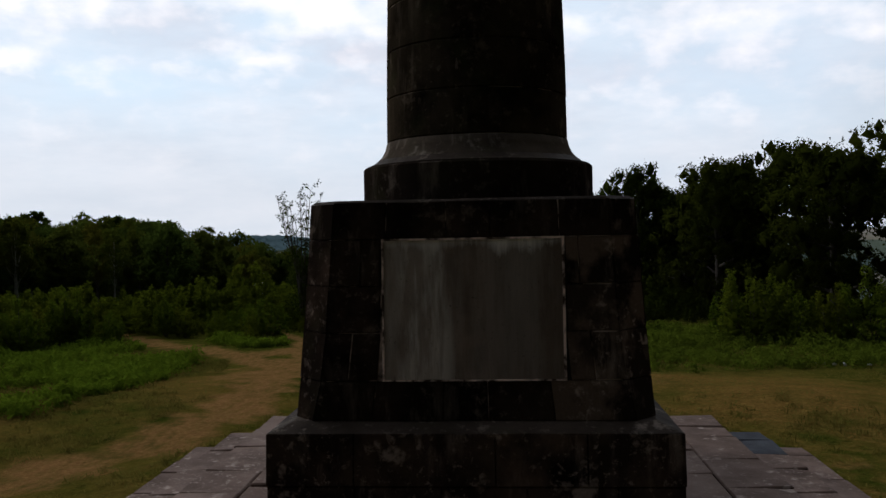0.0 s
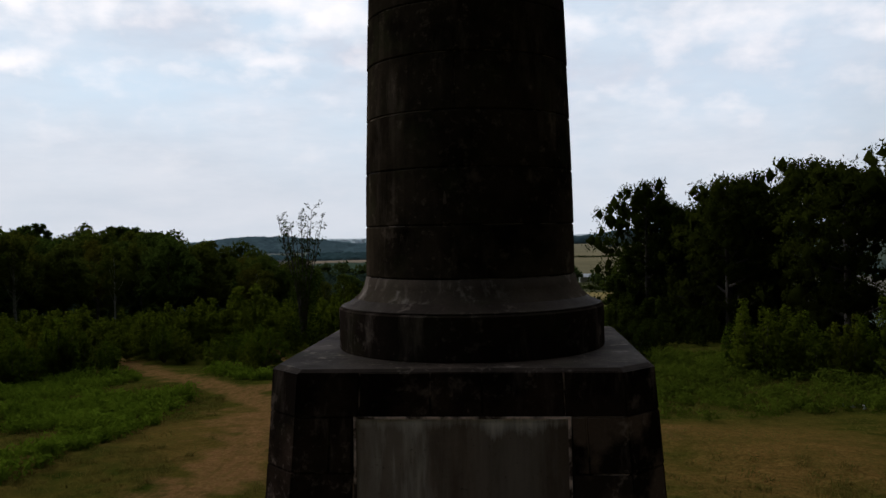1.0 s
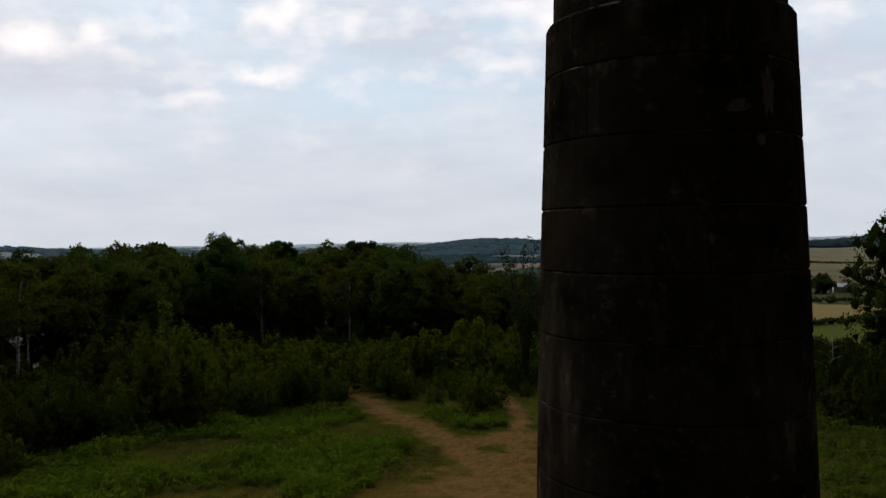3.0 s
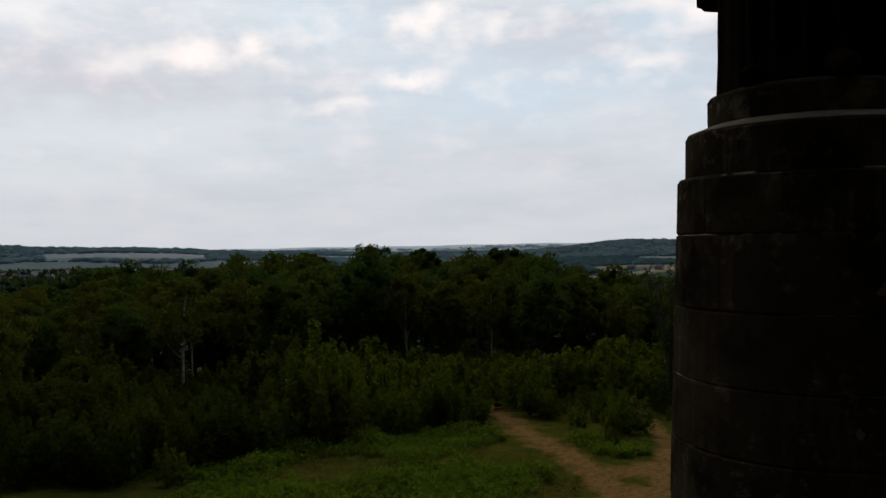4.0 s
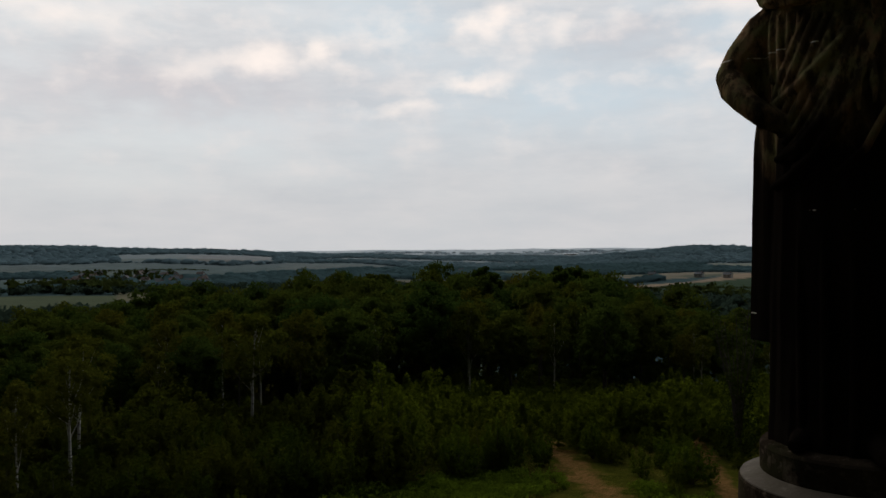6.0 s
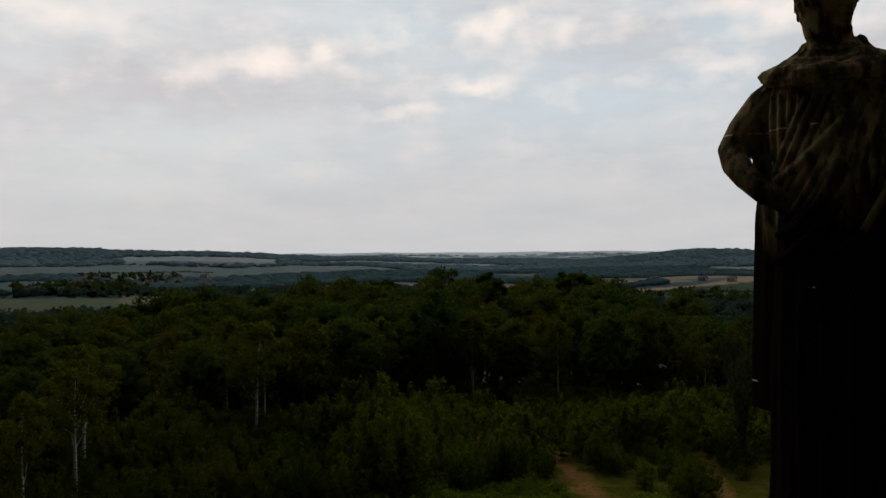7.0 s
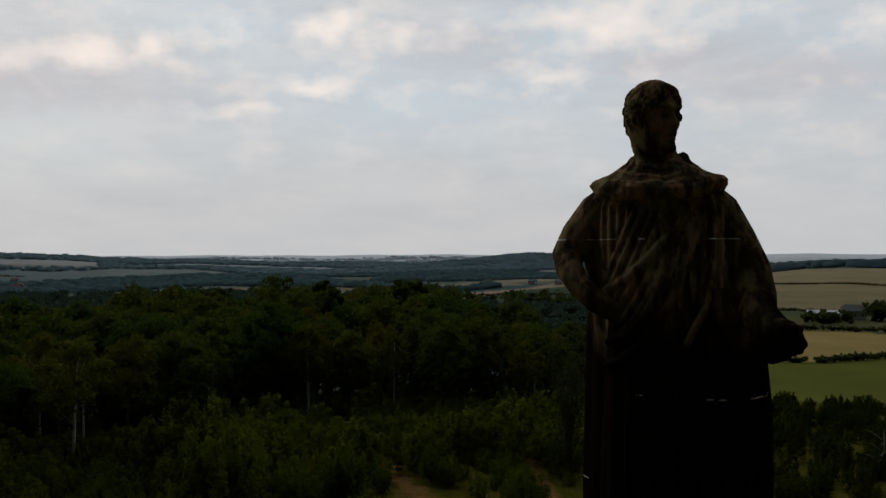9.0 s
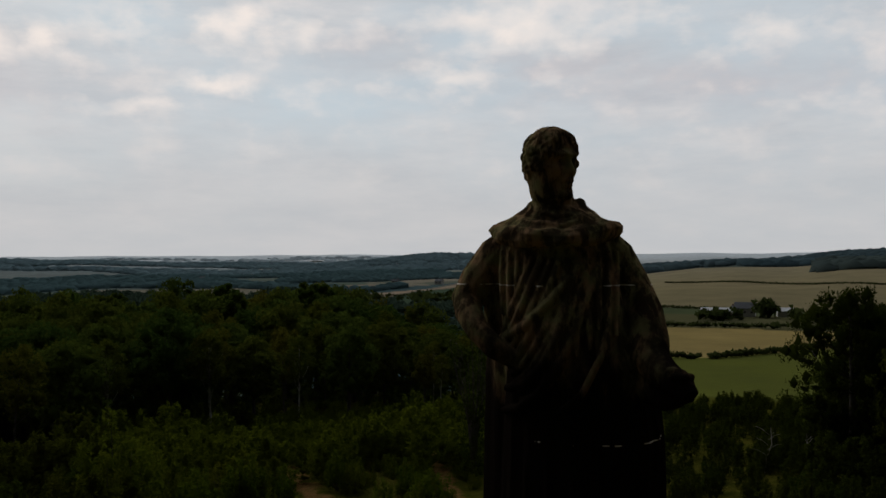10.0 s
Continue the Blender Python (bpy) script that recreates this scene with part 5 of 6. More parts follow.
BROAD = [crown_tree(11 + k, 13.0, 4.2, M_LEAF_DARK, M_BARK, 30, 190, 0.27, 0.22, low=0.22 + 0.06 * (k % 3)) for k in range(5)]
REAR_TREES = [crown_tree(21 + k, 13.0, 4.4, M_LEAF_DARK, M_BARK, 22, 130, 0.36, 0.22, low=0.3) for k in range(4)]
LOW = [crown_tree(25 + k, 13.0, 4.4, M_LEAF_DARK, M_BARK, 16, 110, 0.42, 0.15, low=0.05) for k in range(3)]
BIRCH = [crown_tree(31 + k, 12.5, 2.9, M_LEAF_BIRCH, M_GREYBARK, 24, 190, 0.20, 0.12, low=0.40, lean=0.8, long=1.25, reach=0.66, size=(0.25, 0.38), ragged=0.55, hearts=0.45) for k in range(4)]
PALE = [crown_tree(41 + k, 12.5, 2.5, M_LEAF_BIRCH, M_BIRCHBARK, 17, 190, 0.20, 0.12, low=0.44, lean=0.6, long=1.2, size=(0.26, 0.40), ragged=0.6, hearts=0.4) for k in range(3)]
SPIRE = [crown_tree(46 + k, 13.0, 3.0, M_LEAF_DARK, M_BARK, 46, 90, 0.30, 0.2, low=0.3, long=0.8, reach=0.62, size=(0.15, 0.27), ragged=0.8) for k in range(2)]
OAK = [tree_meshes(51 + k, 12.5, 5.6, M_LEAF_OAK, M_BARK, 290, 58, 0.24, 0.38, low=0.08, lean=0.5, forks=15, clump=0.165) for k in range(3)]
HIGH_OAK = [tree_meshes(55 + k, 12.5, 5.6, M_LEAF_OAK, M_BARK, 110, 52, 0.24, 0.36, low=0.60, lean=0.5, forks=11, clump=0.15) for k in range(2)]
SCRUB = [bush_meshes(71 + k, 3.0, 1.0 + 0.2 * (k % 3)) for k in range(7)]
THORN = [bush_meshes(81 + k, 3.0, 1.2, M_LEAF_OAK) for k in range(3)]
SHADED_SCRUB = [bush_meshes(85 + k, 3.0, 1.3, M_LEAF_SHADE) for k in range(3)]

tr = random.Random(17)
# the wood behind the clearing
edge = [(-66, 6), (-57, 24), (-52, 36), (-49, 46), (-45, 57), (-38, 68), (-28, 79), (-19, 88), (-11, 97)]
CREST = ([-75, -60, -57, -54, -52, -50, -46, -41, -35, -30, -25, -24, -22, -20, -18, -16, -14, -9], [1.0, 2.4, 3.7, 4.7, 5.5, 6.4, 6.8, 6.7, 6.9, 6.5, 6.6, 5.6, 4.2, 3.5, 2.6, 1.5, 0.8, 0.1])


def edge_point(t):
    f = t * (len(edge) - 1)
    i = min(int(f), len(edge) - 2)
    a, b = Vector(edge[i]), Vector(edge[i + 1])
    d = (b - a).normalized()
    return a.lerp(b, f - i), Vector((-d.y, d.x))


def stand(kind, meshes, x, y, top, height, label, wide=1.0):
    """A tree of the wood whose crown reaches up to the level top."""
    sc = (top - gz(x, y)) / height
    return plant(kind, meshes, x, y, label, "tree", sc, tr.uniform(0, 360), "trees of the wood", wide=wide / max(1.0, sc / 1.05))


for row in range(12):
    count = 21 - row // 2
    for k in range(count):
        p, out = edge_point(min(1, max(0, (k + 0.5 + tr.uniform(-0.4, 0.4)) / count)))
        q = p + out * (row * 6.3 + tr.uniform(-2.2, 2.2))
        bear = math.degrees(math.atan2(q.x - 1, q.y + 7))
        far = math.hypot(q.x - 1, q.y + 7)
        birch = tr.random() < (0.6 if row < 2 else 0.18)
        white = birch and row < 2 and tr.random() < 0.5
        top = float(np.interp(bear, *CREST)) + (0.004 if far > 120 else 0.018) * (far - 120) + tr.uniform(-1.7, 0.3) + (1.1 if tr.random() < 0.13 else 0)
        m = tr.choice(PALE if white else BIRCH if birch else BROAD if row < 5 else REAR_TREES)
        stand("birch_tree" if birch else "broadleaf_tree", m, q.x, q.y, max(top, gz(q.x, q.y) + 5.5), 12.6 if birch else 13.0, "birch with a bare white trunk at the wood's edge" if white else "slender grey-barked birch with thin green crown at the wood's edge" if birch else "dark green broadleaf tree in the wood", tr.uniform(0.9, 1.15))
        for _ in range(0 if bear < -46 and row < 2 else 2 if 1 <= row < 7 else 0):
            q = p + out * (row * 6.3 + tr.uniform(-2, 3))
            plant("understorey_tree", tr.choice(LOW), q.x + tr.uniform(-2, 2), q.y, "low dark green thicket tree under the wood's edge", "tree", tr.uniform(0.22, 0.38), tr.uniform(0, 360), "thicket under the wood", wide=1.3)

# trees that stand out of the wood
for k, (x, y, top) in enumerate(((-41.0, 59.0, 5.6), (-36.5, 67.5, 4.6), (-45.8, 36.0, 6.2), (-57.6, 37.4, 5.0), (-42.6, 19.6, 5.6), (-46.5, 22.5, 5.8), (-39.8, 15.2, 4.6), (-55.0, 73.0, 8.6))):
    stand("birch_tree", PALE[k % 3], x, y, top, 12.6, "birch with a bare white trunk at the wood's edge", 1.25 if k in (2, 4, 5) else 1.0)
for k, (x, y, top) in enumerate(((-73.9, 114.7, 8.5), (-60.5, 124.8, 8.2), (-65.5, 128, 8.3), (-68.2, 78.5, 8.3), (-58.2, 91.6, 8.0), (-56.0, 109.8, 8.0), (-84, 101, 7.4))):
    stand("broadleaf_tree", SPIRE[k % 2], x, y, top, 13.2, "tall ragged dark tree rising above the wood", 1.1)

for k, (x, y, s) in enumerate(((-53.5, 64.5, 0.36), (-56, 68.5, 0.42), (-51, 68, 0.40), (-58, 62, 0.38), (-64, 47, 0.36), (-61, 42, 0.34))):
    plant("understorey_tree", LOW[k % 3], x, y, "low dark green thicket tree under the wood's edge", "tree", s, 70 * k, "thicket under the wood", wide=1.4)

# big old trees by the lawn
for x, y, s, w in ((13.4, 70, 1.1, 0.78), (21, 64, 1.08, 0.78), (24.5, 60, 1.14, 0.9), (18.3, 60, (8.6 - gz(18.3, 60)) / 12.5, 0.8), (23.5, 50, 0.98, 0.85), (34.5, 44, 1.08, 1.0), (39, 48, 1.18, 1.05), (43, 55, 1.2, 1.1), (24, 76, 1.12, 0.9), (45, 42, 1.15, 1.0), (15.2, 73, 1.0, 0.7), (16.4, 68, 0.92, 0.62)):
    plant("oak_tree", tr.choice(OAK), x, y, "large dark oak with a dense spreading crown beside the lawn", "tree", s, tr.uniform(0, 360), "oaks beside the lawn", wide=w)
for k, (x, y, s) in enumerate(((12.2, 73, 0.62), (15.0, 71.5, 0.66), (17.8, 70, 0.7), (20.5, 66, 0.6), (26, 56, 0.6), (31, 50, 0.6))):
    plant("understorey_tree", LOW[k % 3], x, y, "low dark green thicket tree under the oaks", "tree", s, 50 * k, "thicket under the oaks", wide=1.15)
for k, (x, y, s) in enumerate(((30.5, 54, 1.18), (35, 62, 1.22), (28, 70, 1.16))):
    plant("oak_tree", HIGH_OAK[k % 2], x, y, "tall oak with a bare lower trunk and high thin crown", "tree", s, 80 * k, "oaks beside the lawn")
    plant("understorey_tree", LOW[k % 3], x + 1.5, y - 2, "low dark green thicket tree under the oaks", "tree", 0.5, 50 * k, "thicket under the oaks", wide=1.6)

# tall thin sapling with sparse leaves
sv, sf = [], []
sr = random.Random(4)
tips = []
for k in range(14):
    a = 2 * math.pi * k / 14
    reach = sr.uniform(0.6, 2.0)
    top = sr.uniform(7.6, 10.3)
    pts = [(0.05 * math.cos(a), 0.05 * math.sin(a), 0.0), (reach * 0.25 * math.cos(a), reach * 0.25 * math.sin(a), top * 0.45), (reach * 0.7 * math.cos(a), reach * 0.7 * math.sin(a), top * 0.75), (reach * math.cos(a), reach * math.sin(a), top)]
    tube(sv, sf, pts, [0.06, 0.045, 0.032, 0.014], 5)
    for t in (0.4, 0.5, 0.6, 0.68, 0.76, 0.84, 0.92, 1.0):
        i = min(2, int(t * 3))
        p = Vector(pts[i]).lerp(Vector(pts[i + 1]), t * 3 - i)
        q = p + Vector((sr.uniform(-0.7, 0.7), sr.uniform(-0.7, 0.7), sr.uniform(0.2, 0.8)))
        tube(sv, sf, [tuple(p), tuple(q)], [0.018, 0.009], 4)
        tips += [tuple(q), tuple(p.lerp(q, 0.6))]
top_leaves = leaf_cards(np.random.default_rng(4), tips, (0.22, 0.22, 0.2), 6, 0.17)
low_leaves = leaf_cards(np.random.default_rng(5), [(sr.uniform(-1, 1), sr.uniform(-1, 1), sr.uniform(0.8, 6.0)) for _ in range(80)], (0.5, 0.5, 0.45), 18, 0.2)
sap = (raw_mesh("trunk", sv, sf, M_BARK), array_mesh("crown", *joined(top_leaves, low_leaves)[:2], M_LEAF_OAK))
plant("sapling", sap, -14.0, 49.5, "tall thin many-stemmed sapling with sparse leaves", "tree", 1.0)

# scrub of young birch and gorse
def light_bush(seed):
    """A cheaper bush for the far thicket: vertices, faces and normals."""
    return bush_shape(seed, 3.0, 1.25, 7, 84, 0.145)[1:]


LIGHT = [light_bush(91 + k) for k in range(5)]
bushes = []


def scrub(x, y, s, what="bushes of the heath"):
    bushes.append((x, y, s, what))


def set_bush(x, y, s, what):
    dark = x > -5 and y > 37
    plant("bush", tr.choice(THORN if dark else SHADED_SCRUB if x < -30 and y < 34 else SCRUB), x, y, "dense dark green thorn bush below the lawn" if dark else "dense olive scrub bush beside the wood, shade in its leaf colour" if x < -30 and y < 34 else "bushy yellow-green young birch scrub on the heath", "bush", s, tr.uniform(0, 360), what, sink=0.05, wide=tr.uniform(1.0, 1.4))


done = []
grid = {}
FRONT = ([-70, -50, -40, -33, -29.5, -27.5, -24.5, -21, -17.5, -12, -5], [2, 4, 11, 20, 27, 34, 37.5, 43, 50, 55, 62])     # near edge of the scrub
REAR = ([-72, -60, -53, -49, -45, -38, -28, -19, -11, -4], [10, 22, 37, 47, 58, 69, 80, 89, 98, 99])
for _ in range(16000):
    x, y = tr.uniform(-62, -4), tr.uniform(0, 96)
    isle = -21.5 < x < -13.2 and 35.5 < y < 50 and y > 35.5 - 1.1 * (x + 13.2)
    off = float(path_distance(np.array(x), np.array(y)))
    if off < 2.0 or not (isle or np.interp(x, *FRONT) + 1.2 * math.sin(x) < y < np.interp(x, *REAR) + 3):
        continue
    lump = math.sin(x * 0.31 + 1.7 * math.sin(y * 0.23)) * math.cos(y * 0.29 + 0.8)
    if x > -30 and y > 60 and lump < 0.1 and tr.random() < 0.8:
        continue
    cell = (int(x // 2.1), int(y // 2.1))
    if cell in grid or len(done) > 640:
        continue
    grid[cell] = 1
    done.append((x, y))
    tall = 1.0 + 0.38 * lump + tr.uniform(-0.22, 0.22)
    if isle:
        tall = tr.uniform(0.3, 0.75)
    elif x < -34 and y > np.interp(x, *REAR) - 9:
        tall *= 0.7
    elif x < -25 and y < 50:
        tall *= 1.15
    elif y > 56:
        tall *= 0.75
    scrub(x, y, tall * (1.3 if tr.random() < 0.1 else 1.0))
for x, y, tall in ((-32, 19.5, 1.0), (-34, 22, 1.15), (-36.5, 24.5, 1.2), (-31, 23, 0.9), (-38, 28, 1.25), (-33.5, 26, 1.1), (-30.5, 26, 0.9), (-36, 30, 1.2), (-29.6, 20.5, 0.7), (-41, 30, 1.2)):
    scrub(x, y, tall)
for _ in range(110):
    x, y = tr.uniform(-6, 26), tr.uniform(84, 116)
    scrub(x, y, tr.uniform(0.35, 0.8), "bushes below the lawn")
for _ in range(1500):
    x, y = tr.uniform(-9, 20), tr.uniform(38, 90)
    cell = (int(x // 2.3), int(y // 2.3))
    if cell in grid or y < 44 + 0.9 * abs(x - 6) * (x > 6) or float(path_distance(np.array(x), np.array(y))) < 2.5:
        continue
    grid[cell] = 1
    scrub(x, y, tr.uniform(0.35, 0.85), "bushes below the lawn")
for x, y, s in ((13.4, 35.0, 1.4), (14.6, 34.4, 1.25), (12.6, 36, 1.0), (17.6, 35.4, 1.15), (19.5, 34.6, 1.3), (21.5, 35.0, 1.15), (23.5, 34, 1.25), (26, 34.6, 1.2), (28.5, 35, 1.3), (16.2, 36.5, 1.05), (6.8, 40.5, 1.35), (5.4, 43, 1.0), (9.5, 56, 1.3), (6.5, 60, 1.0), (12, 56, 1.2)):
    scrub(x, y, s, "bushes by the lawn")


bushes.sort(key=lambda q: math.hypot(q[0], q[1] + 7))
for q in bushes[:190]:
    set_bush(*q)
def thicket(some, material, label):
    tv, tn, tri, quad, total = [], [], [], [], 0
    for x, y, sc, _ in some:
        v, (f3, f4), nn = tr.choice(LIGHT)
        an = tr.uniform(0, 6.28)
        c, sn = math.cos(an), math.sin(an)
        spin = np.array([[c, sn, 0], [-sn, c, 0], [0, 0, 1]])
        tv.append((v * (sc * 1.25, sc * 1.25, sc)) @ spin + (x, y, gz(x, y) - 0.05))
        tn.append(nn @ spin)
        tri.append(f3 + total)
        quad.append(f4 + total)
        total += len(v)
    ob = new("thicket", array_mesh("thicket", np.vstack(tv), [np.vstack(tri), np.vstack(quad)], material, np.vstack(tn)))
    return tagged(ob, label, "bushes", kind="stuff")


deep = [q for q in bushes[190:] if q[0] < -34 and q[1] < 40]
thicket(deep, M_LEAF_SHADE, "olive thicket along the wood's edge, shade in its leaf colour")
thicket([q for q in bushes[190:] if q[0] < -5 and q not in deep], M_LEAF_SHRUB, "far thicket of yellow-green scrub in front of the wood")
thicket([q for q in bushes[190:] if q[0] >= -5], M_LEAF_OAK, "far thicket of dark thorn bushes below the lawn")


# ---- bracken, grass ----
def bracken(seed, spots, name, material):
    """Low mounds of fronds, each plant its own dome."""
    g = np.random.default_rng(seed)
    pts = np.array(spots)
    n = len(pts)
    rise = np.maximum(0, np.sin(pts[:, 0] * 0.9 + 1.3 * np.sin(pts[:, 1] * 0.6)) * np.sin(pts[:, 1] * 0.8 + 1))
    h = g.uniform(0.28, 0.55, n) + 0.45 * rise
    wide = g.uniform(0.30, 0.50, n)
    c = np.c_[pts, ground_height(pts[:, 0], pts[:, 1]) + h * 0.42]
    v, f, nn = leaf_cards(g, c, np.c_[wide, wide, h * 0.6], 26, 0.21, 0.5, 0.42, 0.65)
    return array_mesh(name, v, f, material, unit(nn + (0, 0, 0.35)))


br = random.Random(8)
spots = []
while len(spots) < 2100:
    x, y = br.uniform(-34, -7), br.uniform(6, 38)
    if float(path_distance(np.array(x), np.array(y))) < 2.0 or (x > -13 and y < 27) or y < 15 - 0.35 * (x + 20) or y > np.interp(x, *FRONT) + 1:
        continue
    if math.sin(x * 0.5 + 1) * math.sin(y * 0.43) + br.uniform(-0.5, 0.5) < -0.05:
        continue
    spots.append((x, y))
ob = new("bracken", bracken(8, spots, "bracken", M_LEAF_BRACKEN))
tagged(ob, "dense waist-high green bracken beside the tracks", "bracken", kind="stuff")
spots = []
while len(spots) < 2200:
    x, y = br.uniform(3, 34), br.uniform(19, 46)
    if y < 22 + 1.2 * math.sin(x * 0.6) + 0.12 * x or math.sin(x * 0.6) * math.sin(y * 0.5 + 2) + br.uniform(-0.6, 0.6) < -0.6:
        continue
    spots.append((x, y))
# same mounds as the bracken, with oak shade painted into the leaf colour
ob = new("bramble", bracken(9, spots, "bramble", M_LEAF_SHADED_FROND))
tagged(ob, "low green fronds before the oaks, oak shade in their colour", "bramble", kind="stuff")

gr = np.random.default_rng(12)
n = 30000
gx, gy = gr.uniform(-26, 26, n), gr.uniform(-6, 40, n)
keep = (path_distance(gx, gy) > 1.1) & (np.maximum(np.abs(gx), np.abs(gy)) > 6.0)
gx, gy = gx[keep], gy[keep]
zz = ground_height(gx, gy)
a, h = gr.uniform(0, 6.28, len(gx)), gr.uniform(0.01, 0.05, len(gx))
dx, dy = np.cos(a), np.sin(a)
lean = np.c_[-dy, dx] * gr.uniform(0.06, 0.16, (len(gx), 1))
gv = np.stack([np.stack([gx - dx * 0.014, gy - dy * 0.014, zz], -1), np.stack([gx + dx * 0.014, gy + dy * 0.014, zz], -1), np.stack([gx + lean[:, 0] + dx * 0.014, gy + lean[:, 1] + dy * 0.014, zz + h], -1), np.stack([gx + lean[:, 0] - dx * 0.014, gy + lean[:, 1] - dy * 0.014, zz + h * 0.9], -1)], 1).reshape(-1, 3)
ob = new("grass", array_mesh("grass", gv, np.arange(len(gv)).reshape(-1, 4), M_GRASS, np.tile([0.0, 0.0, 1.0], (len(gv), 1))))
tagged(ob, "short dry yellow-green grass tufts on the lawn", "grass", kind="stuff")


gx, gy = gr.uniform(-30, 30, 9000), gr.uniform(4, 33, 9000)
wild = np.sin(gx * 0.35 + 2) * np.sin(gy * 0.4) + gr.uniform(-0.8, 0.8, 9000)
keep = (path_distance(gx, gy) > 1.3) & (np.hypot(gx, gy) > 8.5) & (np.where(gx < -6, wild > -0.2, wild > 0.75))
gx, gy = gx[keep], gy[keep]
v, f, nn = leaf_cards(gr, np.c_[gx, gy, ground_height(gx, gy) + 0.05], (0.26, 0.26, 0.07), 15, 0.20, 2.5, 0.14, 0.9)
ob = new("rough_grass", array_mesh("rough_grass", v, f, M_GRASS, unit(nn + (0, 0, 1.2))))
tagged(ob, "rough olive-brown grass clumps along the tracks", "grass", kind="stuff")

M_PALESTONE = plain_material("pale_limestone", (0.62, 0.60, 0.56), 0.9, 0.4, 14)
st = np.random.default_rng(33)
for k in range(9):
    x, y = 12.9 + 0.3 * k + st.uniform(-0.3, 0.3), 26.3 + st.uniform(-0.8, 0.6)
    v, f, nn = lumps(st, [(0, 0, 0)], np.array([0.13, 0.10, 0.07]) * st.uniform(0.6, 1.3), 0.35)
    ob = new("stone", array_mesh("stone", v, f, M_PALESTONE))
    ob.matrix_basis = pose(x, y, gz(x, y) + 0.03, 0, 0, 40 * k)
    tagged(ob, "small pale stone lying on the lawn's edge", "stone", "stones on the lawn")
M_DEADWOOD = bark_material("bleached_dead_wood", (0.22, 0.20, 0.17), (0.42, 0.39, 0.34))
for k, (x, y, s1) in enumerate(((5.6, 57.5, 1.0), (6.4, 60.5, 0.8), (9.3, 62, 0.7))):
    bv, bf = [], []
    dr = random.Random(40 + k)
    tube(bv, bf, [(0, 0, -0.2), (0.15, 0.1, 1.1), (0.5, 0.1, 2.1), (0.45, 0.2, 3.4)], [0.055, 0.045, 0.03, 0.012], 5)
    for a in range(6):
        z = 0.9 + 0.38 * a
        dx, dy = dr.uniform(-1, 1), dr.uniform(-0.6, 0.6)
        tube(bv, bf, [(0.12 * z, 0.08, z), (0.12 * z + dx * 0.6, dy * 0.5, z + 0.4), (0.12 * z + dx * 1.1, dy, z + 0.5)], [0.024, 0.015, 0.006], 4)
    ob = new("dead_sapling", raw_mesh("dead_sapling", bv, bf, M_DEADWOOD, True))
    ob.matrix_basis = pose(x, y, gz(x, y), 0, 0, 70 * k) @ Matrix.Diagonal((s1, s1, s1, 1))
    tagged(ob, "bare bleached dead sapling among the bushes", "dead tree", "dead saplings")


# ---- far woods and hedges ----
def clumps(seed, spots, sizes, material, tall=1.0, per=3):
    """Far tree crowns, each a loose heap of leafy facets."""
    g = np.random.default_rng(seed)
    pts = np.array(spots, float)
    s = np.asarray(sizes, float)
    z = ground_height(pts[:, 0], pts[:, 1])
    c = np.c_[pts, z + s * tall * g.uniform(0.38, 0.55, len(pts))]
    r = s * g.uniform(0.42, 0.62, len(pts))
    size = np.c_[r, r, r * 0.85 * tall]
    body = cores(g, c, size * 0.8)
    parts = [body]
    for k in range(3):      # crowns of three sizes of leaf mass
        some = np.arange(len(pts)) % 3 == k
        if some.any():
            parts.append(leaf_cards(g, c[some], size[some], per * 3, float(s[some].mean()) * (0.26 + 0.05 * k), 0.3, 0.8, 0.8))
    v, f, nn = joined(*parts)
    return array_mesh("woods", v, f, material, unit(0.28 * nn + (0, 0.1, 0.8)))


def polar(b, r):
    return 1 + r * math.sin(radians(b)), -7 + r * math.cos(radians(b))


wr = random.Random(23)
spots, sizes = [], []


def wood(b0, b1, r0, r1, count, s0, s1, ragged=0.0):
    for _ in range(count):
        b, r = wr.uniform(b0, b1), math.sqrt(wr.uniform(r0 * r0, r1 * r1))
        if ragged and math.sin(b * 0.9 + r * 0.004) + math.sin(b * 0.37 - r * 0.0023 + 1) < ragged - 1:
            continue
        spots.append(polar(b, r))
        sizes.append(wr.uniform(s0, s1))


